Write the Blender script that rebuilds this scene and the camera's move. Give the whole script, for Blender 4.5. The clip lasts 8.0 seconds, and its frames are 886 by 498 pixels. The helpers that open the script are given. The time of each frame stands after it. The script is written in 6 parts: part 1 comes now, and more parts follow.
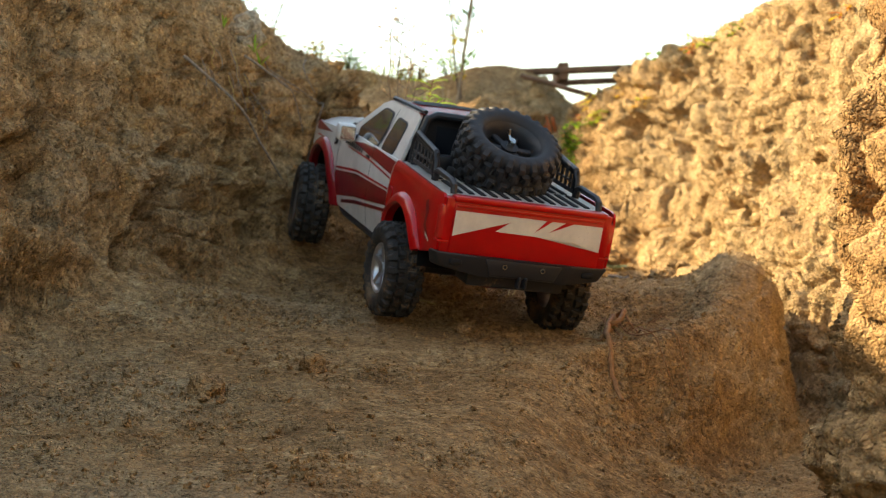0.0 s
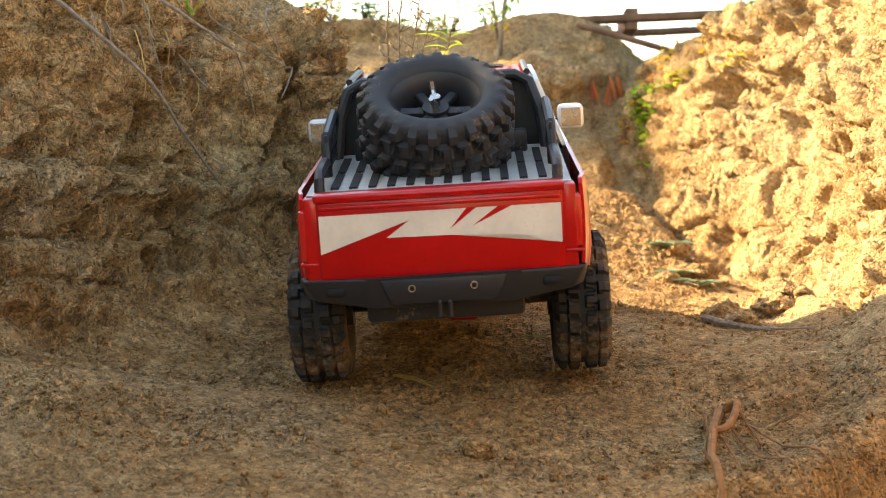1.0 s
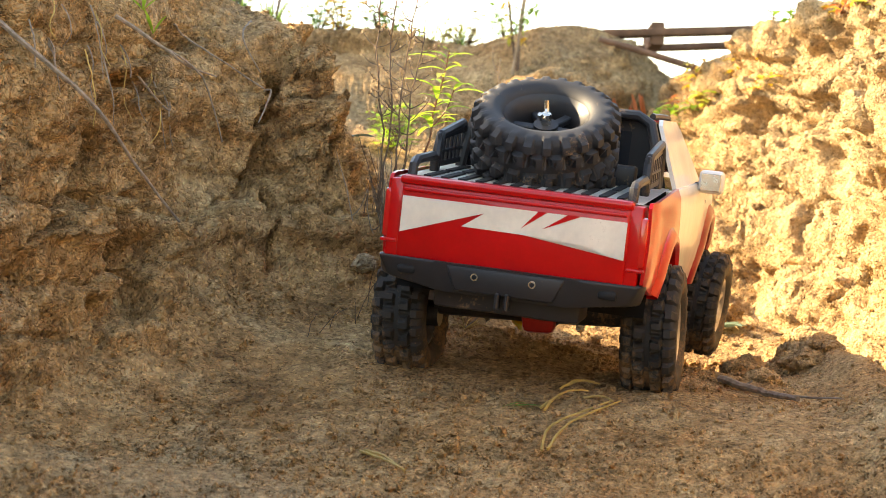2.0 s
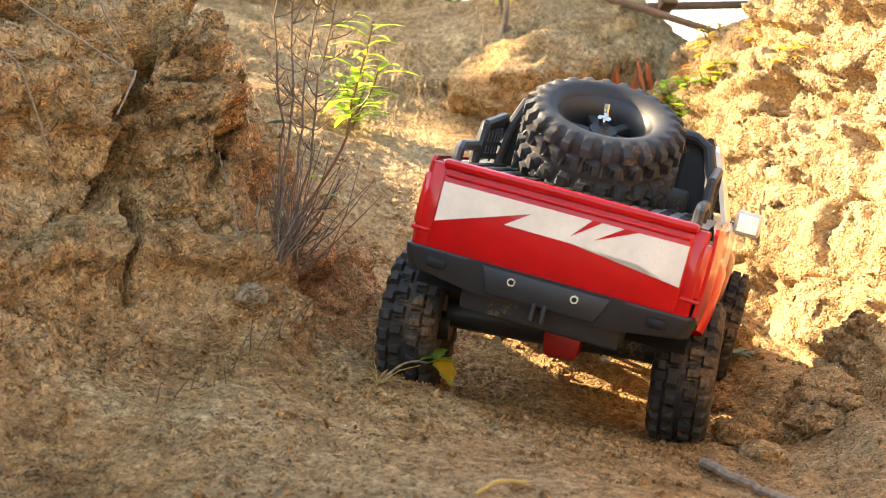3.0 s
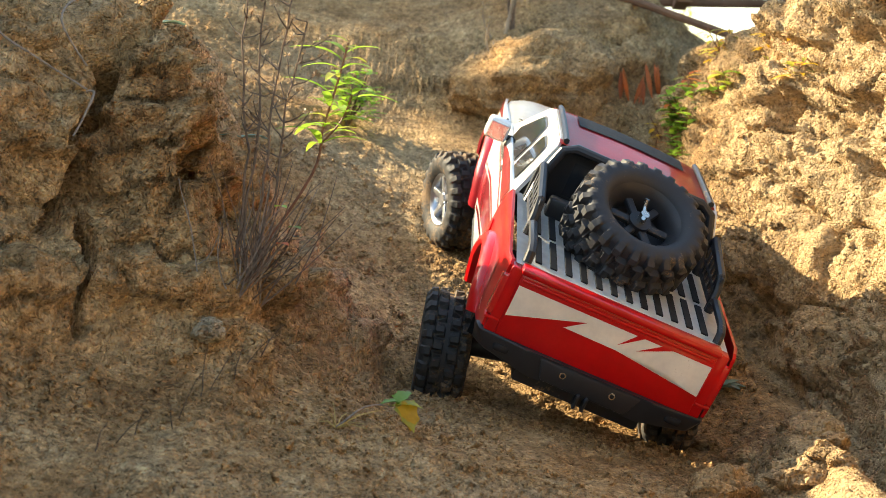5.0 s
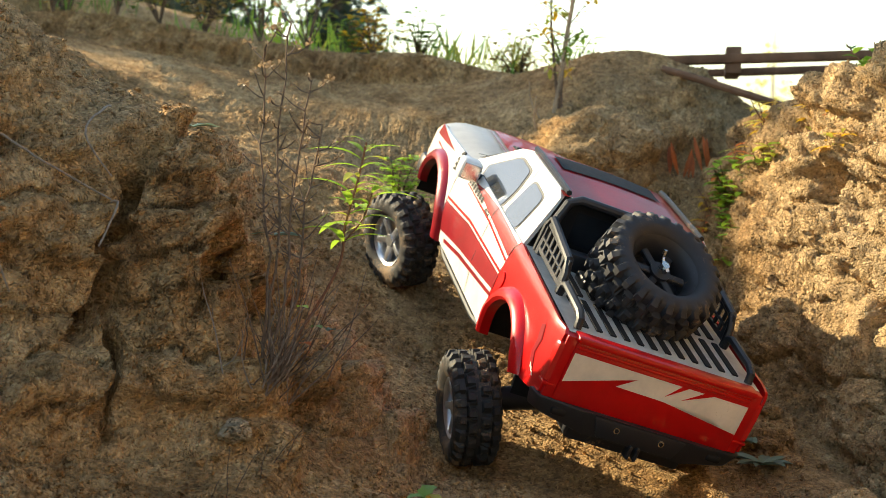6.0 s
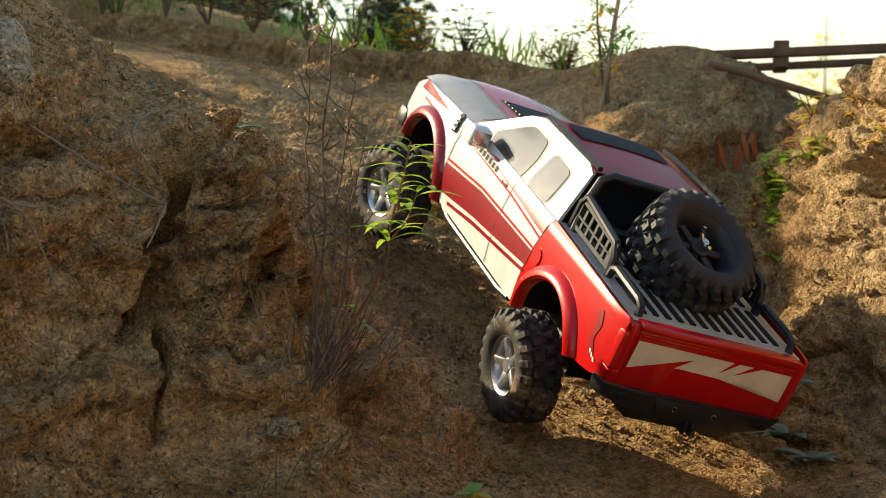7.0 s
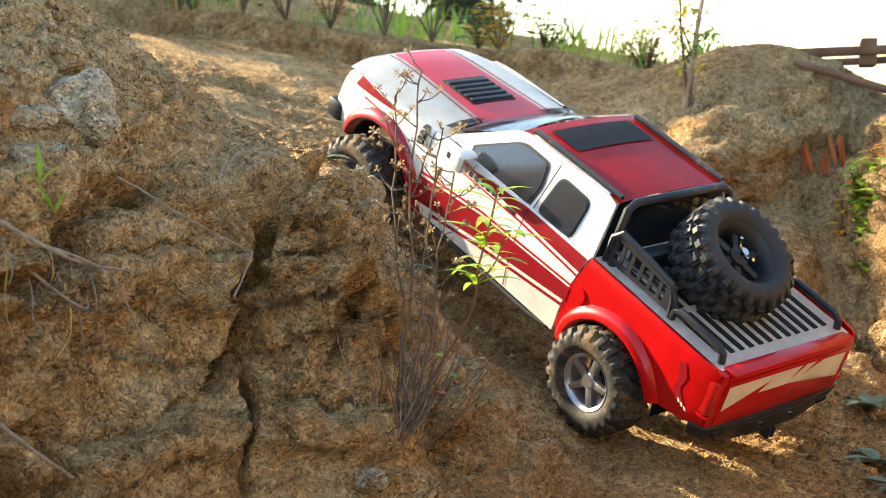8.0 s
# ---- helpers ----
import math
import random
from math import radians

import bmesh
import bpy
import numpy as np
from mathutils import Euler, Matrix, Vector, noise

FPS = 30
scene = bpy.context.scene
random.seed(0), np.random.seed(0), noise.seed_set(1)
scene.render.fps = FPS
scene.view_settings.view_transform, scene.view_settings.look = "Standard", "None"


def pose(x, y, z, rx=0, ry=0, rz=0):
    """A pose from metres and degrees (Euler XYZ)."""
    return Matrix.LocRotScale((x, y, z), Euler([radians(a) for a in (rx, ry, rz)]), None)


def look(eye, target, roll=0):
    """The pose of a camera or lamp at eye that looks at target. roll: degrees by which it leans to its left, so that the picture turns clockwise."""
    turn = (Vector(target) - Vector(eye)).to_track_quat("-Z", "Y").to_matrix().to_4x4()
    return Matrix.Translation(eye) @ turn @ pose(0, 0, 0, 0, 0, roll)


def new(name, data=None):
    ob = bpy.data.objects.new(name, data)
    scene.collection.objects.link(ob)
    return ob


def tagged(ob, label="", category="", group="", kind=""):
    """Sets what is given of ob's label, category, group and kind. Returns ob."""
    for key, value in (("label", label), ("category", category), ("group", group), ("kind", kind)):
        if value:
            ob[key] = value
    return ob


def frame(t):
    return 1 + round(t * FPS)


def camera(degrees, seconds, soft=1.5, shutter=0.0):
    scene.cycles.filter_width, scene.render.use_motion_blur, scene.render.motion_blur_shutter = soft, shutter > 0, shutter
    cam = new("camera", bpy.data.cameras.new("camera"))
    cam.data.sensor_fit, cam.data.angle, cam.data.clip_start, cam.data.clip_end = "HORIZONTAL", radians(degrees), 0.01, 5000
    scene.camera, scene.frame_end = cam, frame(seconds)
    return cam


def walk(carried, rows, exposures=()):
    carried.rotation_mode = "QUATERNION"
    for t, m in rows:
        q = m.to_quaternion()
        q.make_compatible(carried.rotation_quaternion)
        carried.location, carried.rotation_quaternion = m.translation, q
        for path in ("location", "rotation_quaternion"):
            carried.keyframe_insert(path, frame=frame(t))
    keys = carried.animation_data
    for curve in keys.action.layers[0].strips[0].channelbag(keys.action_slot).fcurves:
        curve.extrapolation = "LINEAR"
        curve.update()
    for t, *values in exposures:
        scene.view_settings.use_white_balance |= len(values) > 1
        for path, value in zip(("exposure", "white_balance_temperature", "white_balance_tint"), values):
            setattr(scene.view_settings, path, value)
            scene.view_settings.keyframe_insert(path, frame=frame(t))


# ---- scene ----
cam = camera(30.59, 8.0, soft=0.8)
cam.data.dof.use_dof, cam.data.dof.focus_distance, cam.data.dof.aperture_fstop = True, 1.50, 14.0
EXPOSURES = [(0.0, 1.70, 8200, 5), (0.6, 2.02, 8600, 6), (1.0, 2.37, 8500, 8), (1.7, 2.50, 8400, 9), (2.8, 2.66, 8100, 9), (3.5, 2.78, 8100, 9), (4.2, 2.30, 7800, 5), (5.4, 1.86, 7000, 2), (6.0, 1.46, 7300, 2), (6.5, 0.90, 7400, 2), (7.2, 0.99, 7300, 2), (8.0, 2.06, 6900, 2)]
PATH = [
    (0, (0.000, -0.000, 0.080), (0.0005, 1.3999, 0.0617), 0.19),
    (0.5, (0.029, 0.513, 0.125), (0.0037, 1.9113, 0.0691), -0.01),
    (1, (0.047, 0.785, 0.157), (-0.0056, 2.1828, 0.0949), -0.05),
    (1.5, (0.056, 0.823, 0.165), (-0.0062, 2.2211, 0.1267), 0.18),
    (1.7, (0.058, 0.849, 0.173), (-0.0046, 2.2474, 0.1315), 0.58),
    (2.8, (0.171, 1.334, 0.248), (0.0371, 2.7221, 0.1264), 1.59),
    (3, (0.165, 1.349, 0.250), (0.0485, 2.7400, 0.1387), 1.67),
    (3.5, (0.133, 1.444, 0.271), (0.1450, 2.8305, 0.0796), 1.78),
    (4, (0.140, 1.466, 0.270), (0.1774, 2.8635, 0.1932), 4.05),
    (4.2, (0.146, 1.467, 0.269), (0.1463, 2.8630, 0.1574), 4.91),
    (5.3, (0.228, 1.406, 0.320), (0.0573, 2.7873, 0.1734), 2.35),
    (5.5, (0.242, 1.406, 0.322), (0.0555, 2.7855, 0.1770), 1.86),
    (6, (0.264, 1.410, 0.335), (0.0406, 2.7892, 0.2411), 1.08),
    (6.5, (0.274, 1.404, 0.334), (0.0155, 2.7776, 0.2485), 1.01),
    (7, (0.270, 1.406, 0.337), (0.0029, 2.7767, 0.2396), 0.41),
    (7.5, (0.264, 1.416, 0.356), (-0.0259, 2.7816, 0.2560), 0.30),
    (8, (0.252, 1.426, 0.408), (-0.0751, 2.7809, 0.2727), 0.05),
]
walk(cam, [(t, look(eye, target, roll)) for t, eye, target, roll in PATH], EXPOSURES)

# ---- light ----
SUN_FROM = Vector((-0.86, 0.28, 0.500)).normalized()
world = bpy.data.worlds.new("sky")
scene.world = world
world.use_nodes = True
wn = world.node_tree.nodes
sky = wn.new("ShaderNodeTexSky")
sky.sky_type, sky.sun_disc = "NISHITA", False
sky.sun_elevation = math.asin(SUN_FROM.z)
sky.sun_rotation = math.atan2(SUN_FROM.x, SUN_FROM.y)
world.node_tree.links.new(sky.outputs[0], wn["Background"].inputs[0])
wn["Background"].inputs[1].default_value = 0.135
sun = new("sun", bpy.data.lights.new("sun", "SUN"))
sun.data.energy, sun.data.angle, sun.data.color = 4.1, radians(0.6), (1.0, 0.86, 0.66)
sun.matrix_world = look(SUN_FROM * 20, (0, 0, 0))

# ---- materials ----
def nodes_of(name):
    m = bpy.data.materials.new(name)
    m.use_nodes = True
    nt = m.node_tree
    return m, nt.nodes, nt.links, nt.nodes["Principled BSDF"]


def noise_node(n, l, coord, scale, detail=6.0, rough=0.6):
    t = n.new("ShaderNodeTexNoise")
    t.inputs["Scale"].default_value, t.inputs["Detail"].default_value, t.inputs["Roughness"].default_value = scale, detail, rough
    l.new(coord, t.inputs["Vector"])
    return t.outputs["Fac"]


def ramp_node(n, l, fac, stops):
    r = n.new("ShaderNodeValToRGB")
    while len(r.color_ramp.elements) < len(stops):
        r.color_ramp.elements.new(0.5)
    for e, (at, c) in zip(r.color_ramp.elements, stops):
        e.position, e.color = at, (*c, 1)
    l.new(fac, r.inputs["Fac"])
    return r.outputs["Color"]


def mix_node(n, l, fac, a, b, how="MIX"):
    m = n.new("ShaderNodeMix")
    m.data_type, m.blend_type = "RGBA", how
    for sock, v in ((m.inputs[0], fac), (m.inputs[6], a), (m.inputs[7], b)):
        if isinstance(v, (int, float)):
            sock.default_value = v
        elif isinstance(v, tuple):
            sock.default_value = (*v, 1)
        else:
            l.new(v, sock)
    return m.outputs[2]


def bump_node(n, l, height, strength, distance, normal=None):
    b = n.new("ShaderNodeBump")
    b.inputs["Strength"].default_value, b.inputs["Distance"].default_value = strength, distance
    l.new(height, b.inputs["Height"])
    if normal is not None:
        l.new(normal, b.inputs["Normal"])
    return b.outputs["Normal"]


def n_color(n, l, coord, scale):
    t = n.new("ShaderNodeTexNoise")
    t.inputs["Scale"].default_value = scale
    l.new(coord, t.inputs["Vector"])
    return t.outputs["Color"]


def cells_node(n, l, coord, scale, feature="F1"):
    t = n.new("ShaderNodeTexVoronoi")
    t.feature, t.inputs["Scale"].default_value = feature, scale
    l.new(coord, t.inputs["Vector"])
    return t


def math_node(n, l, how, a, b):
    m = n.new("ShaderNodeMath")
    m.operation = how
    for sock, v in zip(m.inputs, (a, b)):
        if isinstance(v, (int, float)):
            sock.default_value = v
        else:
            l.new(v, sock)
    return m.outputs[0]


def soil(name, dark, mid, light, grey, pale=None):
    """Dry sandy clay: broad patches of tone, smooth and crumbly places, crumbs, specks of grit; with pale given, a
    paler tone from about x = 0.3 on.
    """
    m, n, l, p = nodes_of(name)
    co = n.new("ShaderNodeTexCoord").outputs["Object"]
    warp = n.new("ShaderNodeVectorMath")
    warp.operation = "MULTIPLY_ADD"
    l.new(n_color(n, l, co, 60.0), warp.inputs[0])
    warp.inputs[1].default_value = (0.012, 0.012, 0.012)
    l.new(co, warp.inputs[2])
    wco = warp.outputs[0]
    broad = noise_node(n, l, co, 5.0, 4.0, 0.6)
    clods = noise_node(n, l, co, 28.0, 4.0, 0.55)
    fine = noise_node(n, l, co, 110.0, 3.0, 0.5)
    grit = noise_node(n, l, co, 420.0, 2.0, 0.5)
    patchy = ramp_node(n, l, noise_node(n, l, co, 13.0, 4.0, 0.6), [(0.42, (0, 0, 0)), (0.60, (1, 1, 1))])
    c = ramp_node(n, l, broad, [(0.30, dark), (0.50, mid), (0.70, light)])
    c = mix_node(n, l, 0.45, c, ramp_node(n, l, clods, [(0.30, tuple(v * 0.7 for v in dark)), (0.50, mid), (0.68, light)]))
    c = mix_node(n, l, ramp_node(n, l, noise_node(n, l, co, 3.3, 3.0, 0.55), [(0.50, (0, 0, 0)), (0.66, (0.65, 0.65, 0.65))]), c, grey)
    # Hollows of the fine bump coloured darker, crests lighter, standing in for relief shading.
    c = mix_node(n, l, 0.5, c, ramp_node(n, l, fine, [(0.36, (0.25, 0.24, 0.23)), (0.50, (0.5, 0.5, 0.5)), (0.66, (0.74, 0.74, 0.74))]), "OVERLAY")
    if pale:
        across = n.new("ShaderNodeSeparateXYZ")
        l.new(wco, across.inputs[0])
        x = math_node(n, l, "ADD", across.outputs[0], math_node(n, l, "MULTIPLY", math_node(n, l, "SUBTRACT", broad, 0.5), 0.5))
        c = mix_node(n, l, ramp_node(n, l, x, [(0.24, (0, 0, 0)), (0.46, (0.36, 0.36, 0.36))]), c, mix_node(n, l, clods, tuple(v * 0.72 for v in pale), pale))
    crumb = cells_node(n, l, wco, 150.0)
    sand = cells_node(n, l, wco, 430.0)
    tone = n.new("ShaderNodeSeparateColor")
    l.new(sand.outputs["Color"], tone.inputs[0])
    c = mix_node(n, l, 0.55, c, ramp_node(n, l, tone.outputs[0], [(0.05, (0.14, 0.13, 0.12)), (0.22, (0.46, 0.46, 0.46)), (0.80, (0.54, 0.54, 0.54)), (0.96, (0.86, 0.85, 0.83))]), "OVERLAY")
    l.new(c, p.inputs["Base Color"])
    p.inputs["Roughness"].default_value = 0.95
    p.inputs["Specular IOR Level"].default_value = 0.15
    nrm = bump_node(n, l, clods, 0.8, 0.0055)
    nrm = bump_node(n, l, fine, 0.9, 0.0040, nrm)
    rough_crumb = math_node(n, l, "MULTIPLY", math_node(n, l, "SUBTRACT", 0.6, crumb.outputs["Distance"]), math_node(n, l, "ADD", 0.25, patchy))
    nrm = bump_node(n, l, rough_crumb, 1.0, 0.0048, nrm)
    nrm = bump_node(n, l, math_node(n, l, "SUBTRACT", 0.6, sand.outputs["Distance"]), 1.0, 0.0026, nrm)
    l.new(bump_node(n, l, grit, 0.7, 0.0014, nrm), p.inputs["Normal"])
    return m


def plain(name, color, rough=0.5, metal=0.0, spec=0.5, coat=0.0, vary=0.25, scale=40.0, bump=0.0):
    m, n, l, p = nodes_of(name)
    co = n.new("ShaderNodeTexCoord").outputs["Object"]
    f = noise_node(n, l, co, scale, 6.0, 0.65)
    c = ramp_node(n, l, f, [(0.3, tuple(v * (1 - vary) for v in color)), (0.7, tuple(min(1, v * (1 + vary * 0.6)) for v in color))])
    l.new(c, p.inputs["Base Color"])
    p.inputs["Metallic"].default_value = metal
    p.inputs["Specular IOR Level"].default_value = spec
    p.inputs["Coat Weight"].default_value, p.inputs["Coat Roughness"].default_value = coat, 0.06
    r = n.new("ShaderNodeMapRange")
    r.inputs["To Min"].default_value, r.inputs["To Max"].default_value = max(0.02, rough - 0.12), min(1, rough + 0.12)
    l.new(noise_node(n, l, co, scale * 2.3, 5.0), r.inputs["Value"])
    l.new(r.outputs[0], p.inputs["Roughness"])
    if bump:
        l.new(bump_node(n, l, f, 0.6, bump), p.inputs["Normal"])
    return m


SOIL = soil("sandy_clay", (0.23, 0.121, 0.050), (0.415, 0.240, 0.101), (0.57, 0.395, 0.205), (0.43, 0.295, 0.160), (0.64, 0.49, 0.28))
SILVER = plain("silver_rim", (0.55, 0.55, 0.57), 0.32, 0.9, 0.5, 0.0, 0.25, 90.0)
STEEL = plain("bright_steel", (0.7, 0.68, 0.62), 0.25, 1.0, 0.5, 0.0, 0.1, 60.0)
DIFF_RED = plain("red_anodised", (0.42, 0.012, 0.014), 0.4, 0.2, 0.5, 0.0, 0.3, 60.0)
LAMP_RED = plain("tail_lamp_red", (0.62, 0.012, 0.012), 0.18, 0.0, 0.5, 0.8, 0.1, 60.0)
DECK = plain("tonneau_white", (0.82, 0.80, 0.75), 0.38, 0.0, 0.5, 0.2, 0.18, 50.0)
GLASS = plain("tinted_glass", (0.030, 0.036, 0.045), 0.08, 0.0, 0.5, 1.0, 0.2, 20.0)
SLOT = plain("black_slot", (0.012, 0.012, 0.013), 0.7, 0.0, 0.3, 0.0, 0.3, 60.0)


def dusty(name, color, dust, amount, rough, coat, spec=0.5):
    """Paint, rubber or plastic with dried clay rubbed into it."""
    m, n, l, p = nodes_of(name)
    co = n.new("ShaderNodeTexCoord").outputs["Object"]
    wide = noise_node(n, l, co, 22.0, 7.0, 0.7)
    fine = noise_node(n, l, co, 300.0, 5.0, 0.7)
    k = n.new("ShaderNodeMath")
    k.operation = "MULTIPLY_ADD"
    l.new(fine, k.inputs[0])
    k.inputs[1].default_value = 0.5
    l.new(wide, k.inputs[2])
    edge = ramp_node(n, l, k.outputs[0], [(0.98 - amount * 0.5, (0, 0, 0)), (1.02 - amount * 0.25, (1, 1, 1))])
    dim = n.new("ShaderNodeMath")
    dim.operation = "MULTIPLY"
    l.new(edge, dim.inputs[0])
    dim.inputs[1].default_value = min(1.0, 0.35 + amount)
    base = ramp_node(n, l, wide, [(0.3, tuple(v * 0.8 for v in color)), (0.7, tuple(min(1, v * 1.12) for v in color))])
    l.new(mix_node(n, l, dim.outputs[0], base, dust), p.inputs["Base Color"])
    r = n.new("ShaderNodeMapRange")
    r.inputs["To Min"].default_value, r.inputs["To Max"].default_value = rough, 0.85
    l.new(dim.outputs[0], r.inputs["Value"])
    l.new(r.outputs[0], p.inputs["Roughness"])
    p.inputs["Coat Weight"].default_value, p.inputs["Coat Roughness"].default_value = coat, 0.05
    p.inputs["Specular IOR Level"].default_value = spec
    l.new(bump_node(n, l, fine, 0.15, 0.0005), p.inputs["Normal"])
    return m


CLAY = (0.34, 0.22, 0.12)
RED = dusty("red_paint", (0.56, 0.002, 0.005), CLAY, 0.05, 0.34, 0.6, 0.2)
DARK_RED = dusty("dark_red_stripe", (0.29, 0.005, 0.013), CLAY, 0.12, 0.36, 0.8, 0.25)
WHITE = dusty("white_paint", (0.82, 0.79, 0.74), CLAY, 0.14, 0.3, 0.5)
DECAL = dusty("cream_decal", (0.82, 0.74, 0.62), CLAY, 0.06, 0.45, 0.1)
BLACK = dusty("black_plastic", (0.024, 0.024, 0.027), CLAY, 0.22, 0.42, 0.0, 0.4)
RUBBER = dusty("tyre_rubber", (0.032, 0.032, 0.034), CLAY, 0.2, 0.6, 0.0, 0.35)
MUDDY = dusty("muddy_rubber", (0.036, 0.034, 0.032), (0.25, 0.155, 0.08), 0.45, 0.65, 0.0, 0.3)

# ---- ground ----
def lattice(ix, iy, iz, seed):
    h = (ix * 374761393 + iy * 668265263 + iz * 2147483647 + seed * 974711) & 0x7FFFFFFF
    h = ((h ^ (h >> 13)) * 1274126177) & 0x7FFFFFFF
    return ((h ^ (h >> 16)) & 0xFFFF) / 65535.0


def value_noise(x, y, z, seed=0):
    """Smooth noise from 0 to 1 at arrays of places."""
    fx, fy, fz = np.floor(x), np.floor(y), np.floor(z)
    ix, iy, iz = fx.astype(np.int64), fy.astype(np.int64), fz.astype(np.int64)
    u, v, w = x - fx, y - fy, z - fz
    u, v, w = (s * s * s * (s * (s * 6 - 15) + 10) for s in (u, v, w))
    out = 0
    for a in (0, 1):
        for b in (0, 1):
            for c in (0, 1):
                k = (u if a else 1 - u) * (v if b else 1 - v) * (w if c else 1 - w)
                out = out + k * lattice(ix + a, iy + b, iz + c, seed)
    return out


def fbm(x, y, z, scale, octaves=4, seed=0, gain=0.5, ridged=False):
    """Layered noise from about -1 to 1."""
    out, amp, total = 0, 1.0, 0.0
    for o in range(octaves):
        v = value_noise(x * scale, y * scale, z * scale, seed + o) * 2 - 1
        out = out + amp * (1 - 2 * np.abs(v) if ridged else v)
        total += amp
        amp *= gain
        scale *= 2.03
    return out / total


def ease(v):
    v = np.clip(v, 0, 1)
    return v * v * (3 - 2 * v)


def along(y, knots):
    return np.interp(y, [k[0] for k in knots], [k[1] for k in knots])


def blocks(x, y, z, scale, seed):
    """Broken lumps: how far into its lump a place lies (0 at the joints) and the lump's own random number and slant."""
    x, y, z = x * scale, y * scale, z * scale
    fx, fy, fz = (np.floor(v).astype(np.int64) for v in (x, y, z))
    d1, d2 = np.full(x.shape, 9.0), np.full(x.shape, 9.0)
    mark, slant = np.zeros(x.shape), np.zeros(x.shape)
    for a in (-1, 0, 1):
        for b in (-1, 0, 1):
            for c in (-1, 0, 1):
                ix, iy, iz = fx + a, fy + b, fz + c
                ox = x - ix - lattice(ix, iy, iz, seed)
                oy = y - iy - lattice(ix, iy, iz, seed + 1)
                oz = z - iz - lattice(ix, iy, iz, seed + 2)
                d = np.sqrt(ox * ox + oy * oy + oz * oz)
                nearer = d < d1
                d2 = np.where(nearer, d1, np.minimum(d2, d))
                r = lattice(ix, iy, iz, seed + 3)
                mark = np.where(nearer, r, mark)
                slant = np.where(nearer, oz * 0.8 + (r - 0.5) * oy * 2.0, slant)
                d1 = np.where(nearer, d, d1)
    return d2 - d1, mark, slant


# Lines along the gully, as (distance along it, value).
TRAIL_Z = [(-3, -0.2), (0, -0.16), (1.0, -0.13), (1.5, -0.11), (1.9, -0.066), (2.05, -0.045), (2.1, -0.036), (2.18, -0.018), (2.3, 0.004), (2.4, 0.012), (2.5, 0.016), (2.6, 0.019), (2.67, 0.014),
           (2.8, 0.001), (2.9, 0.000), (3.0, -0.009), (3.06, 0.014), (3.12, 0.032), (3.2, 0.037), (3.27, 0.048), (3.35, 0.080), (3.42, 0.115), (3.52, 0.150), (3.6, 0.19), (3.75, 0.25), (3.88, 0.36), (4.02, 0.42), (6, 0.40)]
TILT_X = [(1.8, -0.02), (2.0, -0.08), (2.1, -0.06), (2.18, 0.04), (2.33, 0.02), (2.45, -0.08), (2.6, -0.14), (2.9, -0.16), (3.1, -0.15), (3.3, -0.14), (3.45, -0.15), (3.7, 0.0)]
# The bank beside the trail: where its front foot lies for each x, and its heights by x.
FRONT_Y = [(-1.3, 1.0), (-0.8, 1.42), (-0.6, 1.66), (-0.45, 1.93), (-0.36, 2.15), (-0.30, 2.34), (-0.25, 2.49), (-0.2, 2.58), (-0.15, 2.62), (-0.11, 2.64), (-0.075, 2.68), (-0.05, 2.73)]
FLANK_X = [(2.4, -0.070), (2.62, -0.075), (2.72, -0.080), (2.80, -0.09), (2.9, -0.11)]
SHOULDER_Z = [(-0.7, 0.35), (-0.45, 0.36), (-0.3, 0.34), (-0.15, 0.28), (-0.08, 0.25)]
BANK_Z = [(-0.8, 0.64), (-0.5, 0.58), (-0.3, 0.48), (-0.2, 0.445), (-0.1, 0.39)]
# The slope behind the bank.
HILL_X = [(2.6, 0.0), (2.9, 0.02), (3.0, 0.03), (3.2, 0.02), (3.5, 0.0)]
HILL_W = [(2.6, 0.26), (2.92, 0.27), (3.0, 0.36), (3.2, 0.72), (3.5, 0.8)]
HILL_Z = [(2.5, 0.32), (2.83, 0.33), (3.0, 0.36), (3.2, 0.38), (3.5, 0.41), (4, 0.43)]
EDGE_X = [(-1, -0.25), (1.0, -0.20), (1.2, -0.15), (1.5, -0.05), (1.75, 0.06), (1.9, 0.17), (1.97, 0.28), (2.05, 0.36), (2.2, 0.42), (2.5, 0.45), (2.77, 0.43), (3.0, 0.41), (3.2, 0.38), (3.35, 0.33), (3.5, 0.24), (3.6, 0.19), (3.9, 0.20), (4.2, 0.28)]
EDGE_W = [(1.0, 0.40), (1.6, 0.36), (1.8, 0.24), (1.95, 0.12), (2.2, 0.09), (3.0, 0.08)]
RISE_Z = [(1.85, 0.0), (1.95, 0.015), (2.05, 0.035), (2.3, 0.035), (2.48, 0.02), (2.7, 0.05), (2.83, 0.065), (2.95, 0.05), (3.1, 0.01), (3.3, 0.0)]
GULLY_Z = [(-1, -0.3), (1.0, -0.27), (1.8, -0.22), (2.2, -0.20), (2.5, -0.16), (2.8, -0.10), (3.2, -0.02), (3.5, 0.04), (3.65, 0.14), (3.8, 0.27), (4.0, 0.38)]
WALL_X = [(-1, 0.42), (0.9, 0.31), (1.05, 0.255), (1.20, 0.25), (1.29, 0.31), (1.40, 0.43), (1.8, 0.54), (2.2, 0.54), (2.6, 0.51), (2.85, 0.47), (3.0, 0.44), (3.2, 0.41), (3.35, 0.355), (3.5, 0.285), (3.65, 0.225), (3.8, 0.23), (4.0, 0.34), (4.2, 0.6), (6, 0.9)]
WALL_W = [(0.9, 0.12), (1.2, 0.09), (1.35, 0.14), (1.8, 0.17), (3.0, 0.14), (3.4, 0.13), (3.8, 0.14)]
